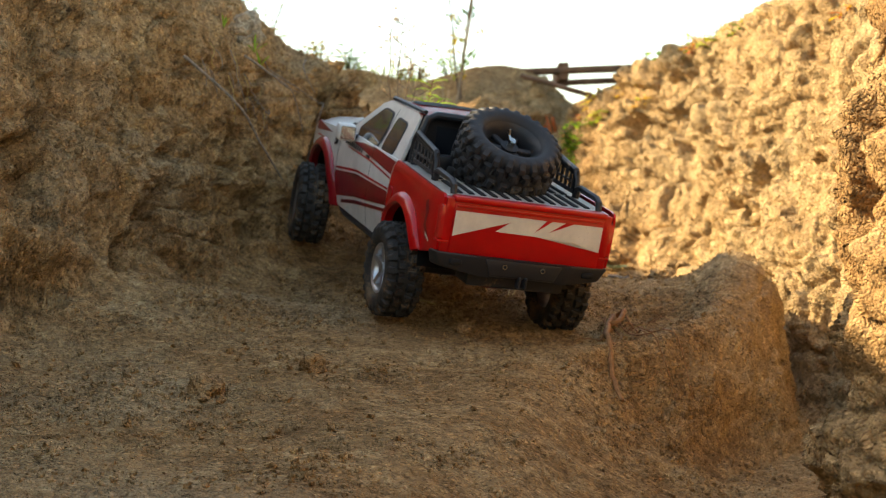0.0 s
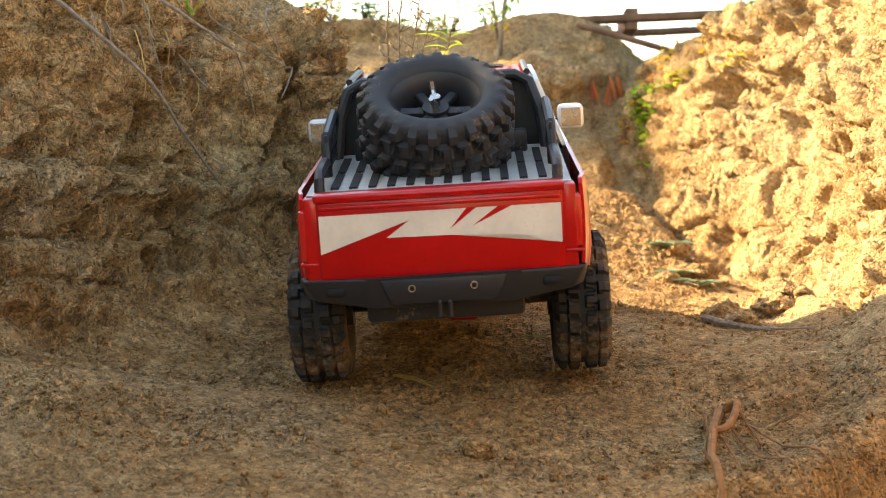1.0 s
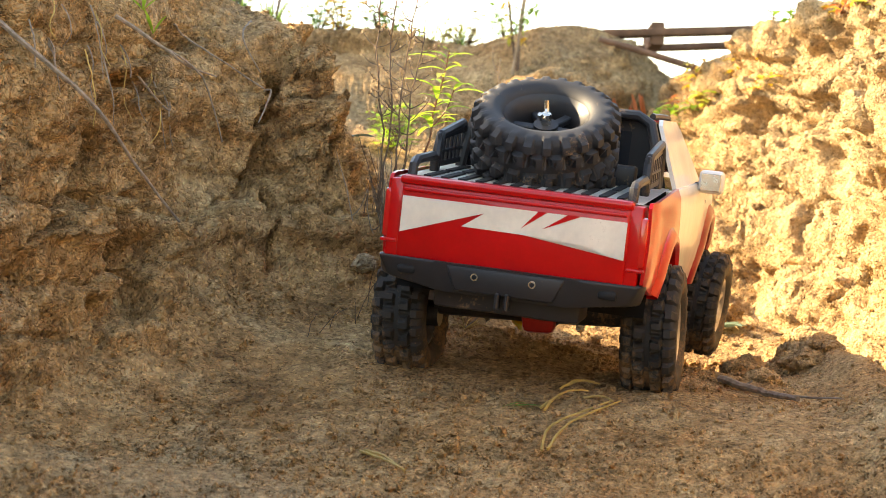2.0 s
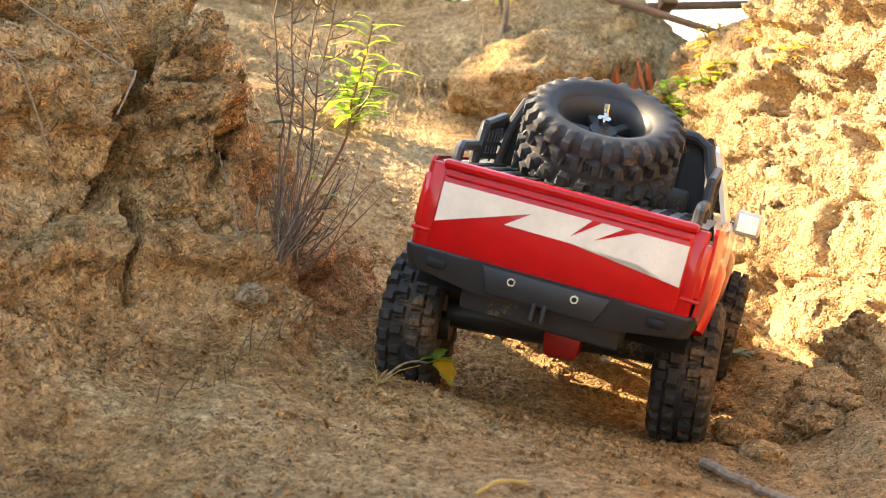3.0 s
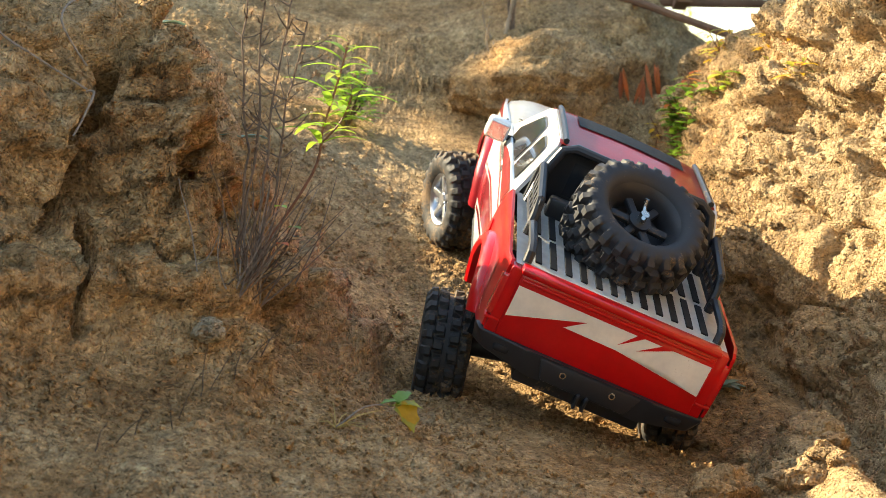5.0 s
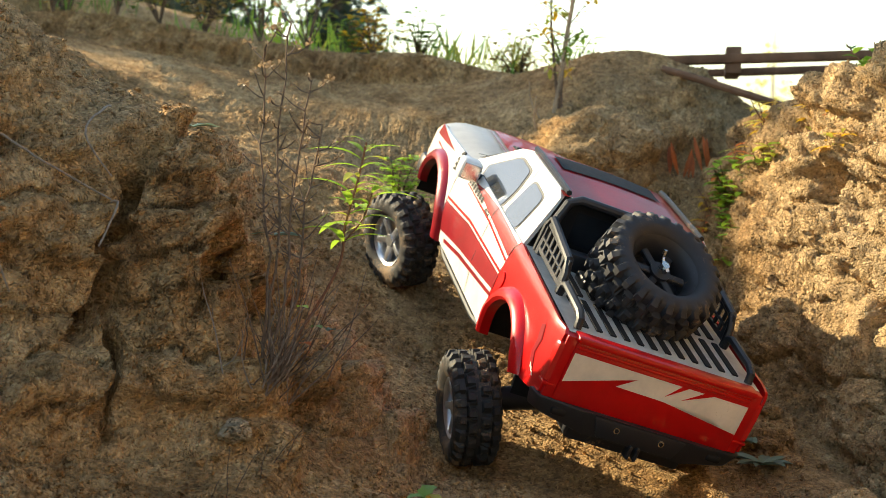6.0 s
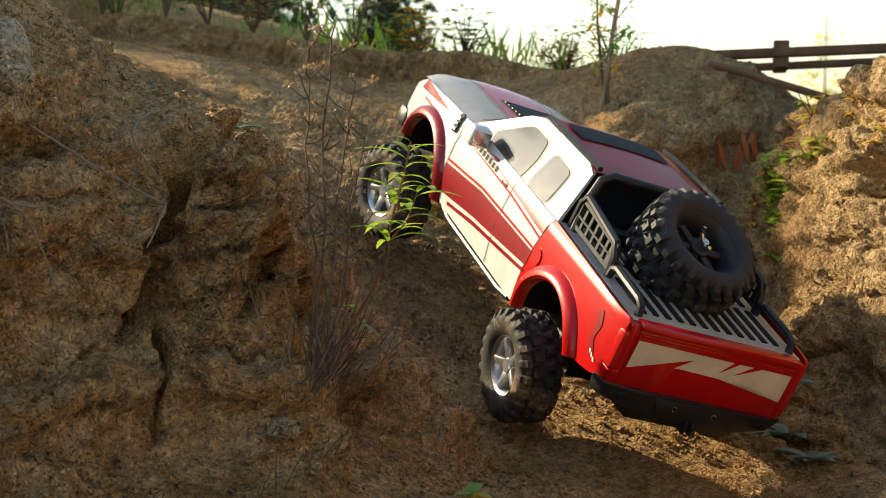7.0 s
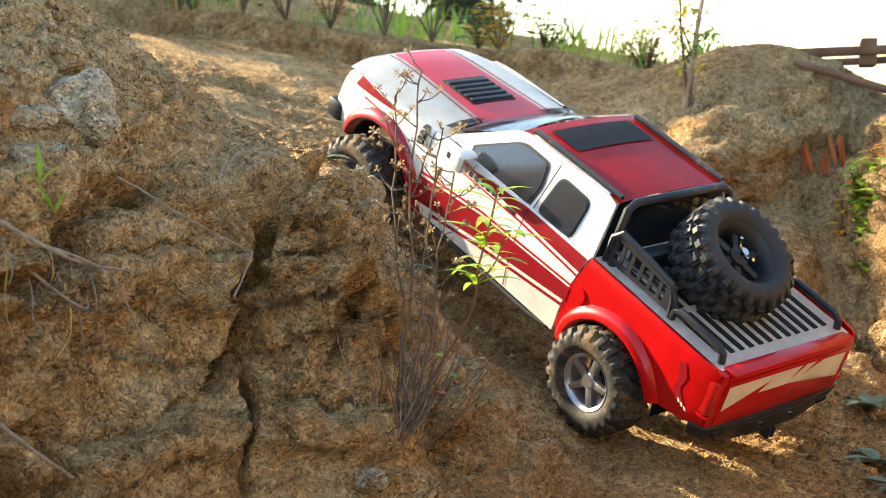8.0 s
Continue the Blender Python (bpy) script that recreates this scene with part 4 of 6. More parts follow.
def truck_running_gear():
    frame_ = block((-0.040, 0.05, -0.058), (0.040, 0.62, -0.030), 0.004, 2)
    part("chassis", frame_, BLACK, truck, "black chassis frame")
    part("rocker_slider", tube([(-0.100, 0.23, -0.074), (-0.100, 0.26, -0.078), (-0.100, 0.43, -0.078), (-0.098, 0.46, -0.074)], 0.004, 8), BLACK, truck)
    part("rocker_slider", tube([(0.100, 0.23, -0.074), (0.100, 0.26, -0.078), (0.100, 0.43, -0.078), (0.098, 0.46, -0.074)], 0.004, 8), BLACK, truck)
    # Two black blocks added in place of the shade under the body.
    part("rear_shade_block", block((-0.062, 0.004, -0.074), (0.062, 0.050, -0.036), 0.004, 2), BLACK, truck)
    part("mid_shade_block", block((-0.056, 0.160, -0.096), (0.056, 0.300, -0.046), 0.006, 2, lambda x, y, z: (x, y, z + (0.022 if z < -0.09 and y < 0.2 else 0))), BLACK, truck, "black block added to darken the shaded underside")
    part("battery_tray", block((-0.05, 0.22, -0.072), (0.05, 0.42, -0.050), 0.004, 2), BLACK, truck)
    made = None
    for name, y in (("rear", 0.133), ("front", 0.556)):
        axle = part("axle", tube([(-0.088, 0, 0.012), (-0.03, 0, 0.014), (0.03, 0, 0.014), (0.088, 0, 0.012)], [0.012, 0.015, 0.015, 0.012], 12), BLACK, truck, "black solid axle")
        pumpkin = bmesh.new()
        bmesh.ops.create_uvsphere(pumpkin, u_segments=14, v_segments=10, radius=0.021, matrix=pose(0.012, 0, 0.014))
        part("differential", pumpkin, BLACK, axle)
        part("differential_cover", block((-0.008, -0.026, -0.008), (0.030, -0.013, 0.026), 0.005, 2, lambda x, y, z: (0.011 + (x - 0.011) * (0.72 if z < 0 else 1.0), y, z)), DIFF_RED, axle, "red differential cover")
        for s in (-1, 1):
            shock = part("shock_absorber", tube([(s * 0.064, 0.004, 0.008), (s * 0.054, 0.010, 0.058)], 0.011, 12), BLACK, axle, "black coil shock absorber")
            part("link", tube([(s * 0.045, 0.0, -0.004), (s * 0.035, 0.11 if name == "rear" else -0.11, 0.012)], 0.004, 6), STEEL, axle)
        AXLES.append((axle, y))
        for s in (-1, 1):
            wheel = part("wheel", disc(0.012, 0.030, pose(s * -0.012, 0, 0, 0, 90, 0)), BLACK, truck, "muddy crawler wheel with a silver five-spoke rim")
            if made is None:
                made = [bpy.data.meshes.new("tyre"), bpy.data.meshes.new("rim")]
                for me, bm, mat in ((made[0], tyre(0.0595, 0.049, 0.0305, 22), MUDDY), (made[1], spoked_rim(0.0310, 0.036, 5), SILVER)):
                    bmesh.ops.recalc_face_normals(bm, faces=bm.faces)
                    for f in bm.faces:
                        f.smooth = True
                    for e in bm.edges:
                        e.smooth = len(e.link_faces) == 2 and e.calc_face_angle(0) < radians(45)
                    bm.to_mesh(me)
                    me.materials.append(mat)
            for me, m, word in ((made[0], Matrix(), "knobbly black tyre caked with clay"), (made[1], pose(s * 0.002, 0, 0, 0, 0, 0 if s > 0 else 180), "silver five-spoke rim")):
                ob = tagged(new(me.name, me), word)
                ob.parent = wheel
                ob.matrix_basis = m
            nut = part("wheel_nut", disc(0.005, 0.008, pose(s * 0.012, 0, 0, 0, 90, 0), 6), STEEL, wheel)
            WHEELS.append((wheel, s * (0.111 if name == "rear" else 0.120), y, name))


AXLES = []
truck_body()
truck_cab()
truck_bed()
truck_spare()
truck_running_gear()


# ---- plants, roots and stones ----
def leafy(name, color, glow=0.45, vary=0.5):
    """Thin leaf: light passes through it; the tone varies from leaf to leaf."""
    m, n, l, p = nodes_of(name)
    info = n.new("ShaderNodeObjectInfo").outputs["Random"]
    co = n.new("ShaderNodeTexCoord").outputs["Object"]
    a = ramp_node(n, l, info, [(0.0, tuple(v * (1 - vary) for v in color)), (1.0, tuple(min(1, v * (1 + vary * 0.7)) for v in color))])
    c = mix_node(n, l, 0.3, a, ramp_node(n, l, noise_node(n, l, co, 90.0, 4.0), [(0.35, tuple(v * 0.5 for v in color)), (0.7, tuple(min(1, v * 1.4) for v in color))]))
    l.new(c, p.inputs["Base Color"])
    p.inputs["Roughness"].default_value = 0.5
    t = n.new("ShaderNodeBsdfTranslucent")
    l.new(c, t.inputs["Color"])
    mix = n.new("ShaderNodeMixShader")
    mix.inputs[0].default_value = glow
    l.new(p.outputs[0], mix.inputs[1])
    l.new(t.outputs[0], mix.inputs[2])
    l.new(mix.outputs[0], n["Material Output"].inputs[0])
    return m


GREEN = leafy("green_leaf", (0.20, 0.34, 0.05))
FRESH = leafy("fresh_green_leaf", (0.38, 0.56, 0.06), 0.55, 0.3)
OLIVE = leafy("yellowing_leaf", (0.52, 0.50, 0.08), 0.5, 0.3)
YELLOW = leafy("yellow_leaf", (0.85, 0.50, 0.04), 0.5, 0.3)
ORANGE = leafy("orange_leaf", (0.66, 0.17, 0.04))
GREY_LEAF = leafy("grey_green_leaf", (0.20, 0.27, 0.17), 0.25)
STRAW = leafy("straw", (0.62, 0.44, 0.14), 0.3, 0.3)
DARK_LEAF = leafy("dark_leaf", (0.045, 0.065, 0.025), 0.2)
TWIG = plain("grey_twig", (0.30, 0.23, 0.17), 0.8, 0.0, 0.2, 0.0, 0.5, 160.0, 0.0006)
DRY = plain("dry_brown_stem", (0.17, 0.115, 0.078), 0.85, 0.0, 0.2, 0.0, 0.4, 200.0)
HEAD = leafy("dry_seed_head", (0.40, 0.27, 0.15), 0.35, 0.4)
ROOT = plain("orange_brown_root", (0.40, 0.19, 0.075), 0.75, 0.0, 0.25, 0.0, 0.4, 120.0, 0.0006)
BARK = plain("dark_bark", (0.09, 0.065, 0.045), 0.9, 0.0, 0.2, 0.0, 0.5, 30.0, 0.004)
PALE_BARK = plain("pale_bark", (0.36, 0.27, 0.18), 0.85, 0.0, 0.2, 0.0, 0.5, 40.0, 0.003)
PLANK = plain("rusty_brown_beam", (0.20, 0.105, 0.06), 0.8, 0.0, 0.25, 0.0, 0.4, 25.0, 0.002)
STONE = soil("pale_clay_stone", (0.36, 0.25, 0.15), (0.48, 0.36, 0.22), (0.62, 0.50, 0.34), (0.50, 0.42, 0.31))
RED_STEM = plain("red_stem", (0.22, 0.10, 0.055), 0.6, 0.0, 0.3, 0.0, 0.3, 100.0)


def snap(p, lift=0.0):
    """The nearest place on the ground, raised along its normal."""
    d = ((GROUND_V - np.array(p)) ** 2).sum(1)
    i = int(d.argmin())
    return Vector(GROUND_V[i]) + Vector(GROUND_N[i]) * lift


def on_ground(x, y, lift=0.0):
    d = (GROUND_V[:, 0] - x) ** 2 + (GROUND_V[:, 1] - y) ** 2
    near = np.argpartition(d, 6)[:6]
    return Vector((x, y, float(GROUND_V[near, 2].max()) + lift))


def smooth_line(points, n=4, wobble=0.0, rng=random):
    """A line through the points, with rounded bends."""
    pts = [Vector(p) for p in points]
    out = []
    for i in range(len(pts) - 1):
        p0, p1, p2, p3 = pts[max(i - 1, 0)], pts[i], pts[i + 1], pts[min(i + 2, len(pts) - 1)]
        for k in range(n):
            t = k / n
            q = 0.5 * (2 * p1 + (p2 - p0) * t + (2 * p0 - 5 * p1 + 4 * p2 - p3) * t * t + (3 * p1 - p0 - 3 * p2 + p3) * t ** 3)
            out.append(q + Vector((rng.uniform(-1, 1), rng.uniform(-1, 1), rng.uniform(-1, 1))) * wobble)
    return out + [pts[-1]]


def tapered(points, r0, r1, sides=6):
    n = len(points) - 1
    return tube(points, [r0 + (r1 - r0) * i / n for i in range(n + 1)], sides)


def leaf_mesh(name, material, length, width, bend=0.3, fold=0.25, lobes=0):
    """One leaf along +y from the origin, folded along its rib and drooping."""
    bm = bmesh.new()
    n = 7
    rows = []
    for i in range(n + 1):
        t = i / n
        w = width / 2 * (math.sin(math.pi * min(1, t * 0.97 + 0.03)) ** 0.8) * (1 + (0.45 * math.cos(t * lobes * math.tau) if lobes else 0))
        y, z = length * t * (1 - 0.15 * bend * t), -bend * length * t * t
        rows.append([bm.verts.new((-w, y, z + fold * w)), bm.verts.new((0, y, z)), bm.verts.new((w, y, z + fold * w))])
    for a, b in zip(rows, rows[1:]):
        for k in (0, 1):
            bm.faces.new((a[k], a[k + 1], b[k + 1], b[k]))
    bmesh.ops.remove_doubles(bm, verts=bm.verts, dist=1e-5)
    for f in bm.faces:
        f.smooth = True
    me = bpy.data.meshes.new(name)
    bm.to_mesh(me)
    bm.free()
    me.materials.append(material)
    return me


def put_leaf(me, parent, place, aim, up=(0, 0, 1), size=1.0, name="leaf"):
    y = Vector(aim).normalized()
    x = y.cross(Vector(up))
    x = x.normalized() if x.length > 1e-4 else y.orthogonal().normalized()
    z = x.cross(y)
    ob = new(name, me)
    ob.parent = parent
    ob.matrix_basis = Matrix.Translation(place) @ Matrix((x, y, z)).transposed().to_4x4() @ Matrix.Scale(size, 4)
    return ob


def rod(name, points, r0, r1, material, label, category, sides=6, group=""):
    bm = tapered(points, r0, r1, sides)
    ob = part(name, bm, material, None, label)
    return tagged(ob, label, category, group)


def wall_roots():
    rng = random.Random(5)
    long_root = [(-0.362, 2.262, 0.319), (-0.319, 2.275, 0.282), (-0.285, 2.3, 0.247), (-0.264, 2.34, 0.203), (-0.237, 2.4, 0.151)]
    rod("hanging_root", smooth_line(long_root, 4, 0.0004, rng), 0.0026, 0.0012, TWIG, "long grey root hanging down the clay wall", "root", group="roots in the clay wall")
    for line, r in (([(-0.291, 2.38, 0.332), (-0.253, 2.4, 0.306), (-0.236, 2.43, 0.291), (-0.217, 2.46, 0.284)], 0.0020), ([(-0.253, 2.4, 0.306), (-0.226, 2.44, 0.283), (-0.213, 2.47, 0.224)], 0.0011)):
        rod("hanging_root", smooth_line(line, 4, 0.0005, rng), r, 0.0007, TWIG, "thin forked root against the clay wall", "root", group="roots in the clay wall")
    spots = ((-0.339, 2.343, 0.317), (-0.314, 2.369, 0.32), (-0.299, 2.366, 0.325), (-0.289, 2.467, 0.306), (-0.352, 2.321, 0.32), (-0.278, 2.501, 0.291), (-0.299, 2.43, 0.32), (-0.329, 2.361, 0.308))
    for k in range(22):
        x, y, z = spots[k % 8]
        top = snap((x + rng.uniform(-0.012, 0.012), y + rng.uniform(-0.02, 0.02), z + rng.uniform(-0.03, 0.03)), 0.003)
        drop = rng.uniform(0.03, 0.075)
        line = [top, top + Vector((0.008, -0.008, -drop * 0.3)), top + Vector((0.010 + rng.uniform(-0.006, 0.006), -0.010 + rng.uniform(-0.006, 0.006), -drop * 0.7)), top + Vector((0.010 + rng.uniform(-0.01, 0.01), -0.010 + rng.uniform(-0.01, 0.01), -drop))]
        rod("rootlet", smooth_line(line, 3, 0.0004, rng), 0.0009, 0.0004, TWIG if k % 3 else STRAW, "hair-thin dry rootlet dangling from the clay wall", "root", 4, "rootlets in the clay wall")
    # twigs lying on the outcrop
    for line in ([(-0.286, 2.575, 0.34), (-0.279, 2.598, 0.334), (-0.243, 2.604, 0.315), (-0.200, 2.624, 0.305)], [(-0.200, 2.624, 0.305), (-0.191, 2.614, 0.286), (-0.172, 2.590, 0.264)], [(-0.229, 2.702, 0.364), (-0.229, 2.686, 0.354), (-0.209, 2.645, 0.337), (-0.197, 2.641, 0.318)], [(-0.297, 2.426, 0.301), (-0.277, 2.478, 0.264), (-0.256, 2.486, 0.236)]):
        pts = [snap(line[0], 0.004)] + [snap(p, 0.010) for p in line[1:-1]] + [snap(line[-1], 0.006)]
        rod("twig", smooth_line(pts, 5, 0.0005, rng), 0.0013, 0.0008, TWIG, "pale bare twig lying on the clay", "twig", 5, "twigs on the outcrop")


def ledge_roots():
    rng = random.Random(8)
    body = [on_ground(0.224, 2.12, 0.002), on_ground(0.212, 2.06, 0.010), on_ground(0.203, 1.995, 0.006), on_ground(0.199, 1.94, 0.004), on_ground(0.200, 1.90, 0.003), on_ground(0.207, 1.86, -0.002)]
    root = tagged(new("tree_root"), "orange-brown root and fibres hanging over the ledge", "root")
    part("main_root", tapered(smooth_line(body, 4, 0.0008, rng), 0.0042, 0.0028, 8), ROOT, root, "thick orange-brown root")
    loop = [body[0] + Vector((0.006, 0, 0)), body[0] + Vector((0.012, -0.02, 0.008)), body[1] + Vector((0.012, 0.0, 0.004)), body[1]]
    part("root_loop", tapered(smooth_line(loop, 5), 0.0034, 0.0030, 8), ROOT, root)
    for line in ([(0.230, 2.10), (0.236, 2.04), (0.240, 1.985), (0.258, 1.95), (0.280, 1.92)], [(0.213, 2.11), (0.205, 2.05), (0.197, 2.00), (0.180, 1.985), (0.165, 1.985)], [(0.238, 2.12), (0.248, 2.06), (0.250, 2.0), (0.262, 1.93)], [(0.218, 2.08), (0.222, 2.0), (0.218, 1.93)], [(0.245, 2.09), (0.262, 2.03), (0.285, 1.97), (0.30, 1.93)]):
        part("root_fibre", tapered(smooth_line([on_ground(x, y, 0.004) for x, y in line], 4, 0.001, rng), 0.0013, 0.0006, 5), ROOT, root)
    for k in range(14):
        a = on_ground(0.225 + rng.uniform(-0.03, 0.05), 2.09 + rng.uniform(-0.05, 0.03), 0.003)
        b = on_ground(a.x + rng.uniform(-0.03, 0.04), a.y - rng.uniform(0.02, 0.07), 0.003)
        part("root_fibre", tapered(smooth_line([a, (a + b) / 2 + Vector((0, 0, rng.uniform(0.002, 0.012))), b], 4, 0.0008, rng), 0.0007, 0.0003, 4), STRAW if k % 4 == 0 else ROOT, root)
    stick = tagged(new("fallen_stick"), "grey weathered stick lying on the dirt ledge", "stick")
    line = [on_ground(x, y, 0.004) for x, y in ((0.262, 2.535), (0.280, 2.50), (0.296, 2.47), (0.318, 2.42))]
    part("stem", tapered(smooth_line(line, 5, 0.0009, rng), 0.0040, 0.0026, 7), TWIG, stick)
    part("branch", tapered(smooth_line([line[2], on_ground(0.322, 2.43, 0.006), on_ground(0.350, 2.38, 0.003)], 4, 0.0006, rng), 0.0016, 0.0008, 5), TWIG, stick)
    part("stub", tapered([line[1], line[1] + Vector((0.008, -0.002, 0.006))], 0.0016, 0.0010, 5), TWIG, stick)


def straws():
    rng = random.Random(4)
    for a, m, b in (((0.090, 2.195), (0.098, 2.240), (0.146, 2.300)), ((0.094, 2.200), (0.112, 2.245), (0.154, 2.302)), ((0.125, 2.315), (0.139, 2.310), (0.148, 2.302)), ((0.106, 2.355), (0.12, 2.372), (0.136, 2.385)),
                    ((0.110, 2.362), (0.122, 2.37), (0.140, 2.378)), ((0.089, 2.286), (0.11, 2.325), (0.129, 2.345)), ((0.092, 2.28), (0.10, 2.30), (0.104, 2.31)), ((-0.05, 2.20), (-0.03, 2.17), (-0.01, 2.14)), ((-0.046, 2.20), (-0.028, 2.175), (-0.012, 2.15))):
        line = [on_ground(*a, 0.003), on_ground(*m, 0.006), on_ground(*b, 0.003)]
        rod("straw", smooth_line(line, 4, 0.0004, rng), 0.0013, 0.0008, STRAW, "dry yellow straw lying on the dirt", "straw", 5, "straws on the trail")
    blade = leaf_mesh("grass_blade", GREEN, 0.035, 0.003, 0.25)
    tuft = tagged(new("grass_tuft"), "small green grass tuft on the trail", "grass")
    tuft.location = on_ground(0.062, 2.29)
    for k in range(6):
        a = rng.uniform(-0.4, 0.9)
        put_leaf(blade, tuft, (rng.uniform(-0.006, 0.006), rng.uniform(-0.006, 0.006), 0), (math.cos(a), math.sin(a), 0.25), size=rng.uniform(0.6, 1.0), name="blade")
    # dry grass clump on the ledge
    clump = tagged(new("dry_grass_clump"), "golden dry grass clump on the ledge", "grass")
    clump.location = on_ground(0.44, 2.62)
    dry = leaf_mesh("dry_blade", STRAW, 0.030, 0.0022, 0.8)
    for k in range(34):
        a = rng.uniform(0, math.tau)
        put_leaf(dry, clump, (rng.uniform(-0.022, 0.022), rng.uniform(-0.03, 0.03), 0), (math.cos(a), math.sin(a), rng.uniform(0.1, 0.9)), size=rng.uniform(0.5, 1.1), name="blade")


def weeds():
    rng = random.Random(12)
    # leafy weed beside the outcrop
    weed = tagged(new("leafy_weed"), "fresh green weed with long narrow leaves", "weed")
    foot = snap((-0.075, 2.745, 0.19), -0.003)
    stem = smooth_line([foot, (-0.041, 2.732, 0.222), (-0.033, 2.730, 0.262), (-0.022, 2.73, 0.303), (-0.016, 2.73, 0.332)], 5)
    part("stem", tapered(stem, 0.0014, 0.0009, 6), RED_STEM, weed, "reddish stem")
    for mat, share in ((FRESH, 0), (OLIVE, 1)):
        me = leaf_mesh("weed_leaf", mat, 0.046, 0.0100, 0.5, 0.3)
        for k in range(26):
            if (k % 4 == 3) != bool(share):
                continue
            t = 0.40 + 0.60 * k / 25
            p = stem[min(len(stem) - 1, int(t * (len(stem) - 1)))]
            a = k * 2.4 + rng.uniform(-0.5, 0.5)
            put_leaf(me, weed, p, (math.cos(a), math.sin(a) * 0.8, rng.uniform(0.2, 1.0)), size=rng.uniform(0.5, 1.0) * (1.0 if t < 0.93 else 0.55))
    side = smooth_line([stem[8], stem[8] + Vector((0.016, 0.0, 0.020)), stem[8] + Vector((0.024, 0.0, 0.042))], 4)
    part("side_stem", tapered(side, 0.0011, 0.0006, 5), RED_STEM, weed)
    me = leaf_mesh("weed_leaf", FRESH, 0.040, 0.010, 0.5, 0.3)
    for k in range(8):
        a = k * 2.4 + 1
        put_leaf(me, weed, side[min(len(side) - 1, 2 + k)], (math.cos(a), math.sin(a) * 0.8, 0.5), size=rng.uniform(0.6, 1.0))
    # dry flower stalks with seed heads
    bm = bmesh.new()
    for k in range(9):
        a, e = k * 2.4, rng.uniform(-0.2, 1.2)
        d = Vector((math.cos(a) * math.cos(e), math.sin(a) * math.cos(e), math.sin(e))) * 0.0034
        s = d.orthogonal().normalized() * 0.0009
        bm.faces.new([bm.verts.new(v) for v in (Vector((0, 0, 0)) - s * 0.4, d - s, d * 1.15, d + s)])
    head = bpy.data.meshes.new("seed_head")
    bm.to_mesh(head)
    bm.free()
    head.materials.append(HEAD)
    for tip, base, seed in (((-0.063, 2.66, 0.424), (-0.074, 2.665, 0.16), 1), ((-0.086, 2.665, 0.405), (-0.080, 2.67, 0.17), 2), ((-0.046, 2.66, 0.380), (-0.068, 2.66, 0.15), 3), ((-0.038, 2.665, 0.345), (-0.058, 2.67, 0.14), 4)):
        r = random.Random(seed)
        stalk = tagged(new("dry_flower_stalk"), "dry brown weed stalk with withered seed heads", "weed", "dry stalks by the outcrop")
        foot = snap(base, -0.003)
        a, b = foot, Vector(tip)
        line = smooth_line([a, a.lerp(b, 0.35) + Vector((0.004, 0, 0)), a.lerp(b, 0.7) + Vector((-0.003, 0.003, 0)), b], 5, 0.0020, r)
        part("stem", tapered(line, 0.0012, 0.0007, 5), DRY, stalk)
        for k in range(20):
            t = 0.40 + 0.60 * k / 19
            p = line[min(len(line) - 1, int(t * (len(line) - 1)))]
            ang = r.uniform(0, math.tau)
            q = p + Vector((math.cos(ang) * 0.020, math.sin(ang) * 0.012, r.uniform(0.006, 0.022))) * (1.25 - 0.7 * abs(t - 0.7)) * r.uniform(0.5, 1.1)
            part("sprig", tapered(smooth_line([p, (p + q) / 2 + Vector((0, 0, -0.002)), q], 2, 0.0006, r), 0.0008, 0.0004, 4), DRY, stalk)
            put_leaf(head, stalk, q, (r.uniform(-1, 1), r.uniform(-1, 1), 1), size=r.uniform(0.6, 1.3), name="seed_head")
            if k % 2:
                put_leaf(head, stalk, p.lerp(q, 0.6), (r.uniform(-1, 1), r.uniform(-1, 1), 1), size=r.uniform(0.4, 0.8), name="seed_head")
    # tangle of dead twigs at the foot of the outcrop
    bush = tagged(new("dead_bush"), "tangled dark dead twigs at the foot of the clay wall", "bush")
    for k in range(60):
        x, y = -0.062 + rng.gauss(0, 0.020), 2.68 + rng.gauss(0, 0.035)
        foot = snap((x, y, 0.14), -0.002)
        lean = Vector((rng.uniform(-0.3, 0.9), rng.uniform(-0.6, 0.6), rng.uniform(0.5, 1.4))).normalized()
        tip = foot + lean * rng.uniform(0.035, 0.115)
        mid = foot.lerp(tip, 0.5) + Vector((rng.uniform(-1, 1), rng.uniform(-1, 1), rng.uniform(-1, 1))) * 0.006
        part("twig", tapered(smooth_line([foot, mid, tip], 3, 0.0008, rng), 0.0009, 0.0003, 4), DRY if k % 3 else TWIG, bush)
        if k % 2 == 0:
            q = mid + Vector((rng.uniform(-1, 1), rng.uniform(-1, 1), rng.uniform(0, 1))) * 0.022
            part("twig", tapered([mid, (mid + q) / 2, q], 0.0006, 0.0002, 4), DRY, bush)
        if k % 5 == 0:
            put_leaf(head, bush, tip, (0, 0, 1), size=rng.uniform(0.5, 1.0), name="seed_head")
    for p, mat in (((-0.042, 2.655, 0.185), GREEN), ((-0.055, 2.66, 0.20), FRESH), ((-0.05, 2.65, 0.172), ORANGE)):
        put_leaf(leaf_mesh("small_leaf", mat, 0.016, 0.008, 0.3), bush, p, (0.6, -0.6, 0.3), name="leaf")
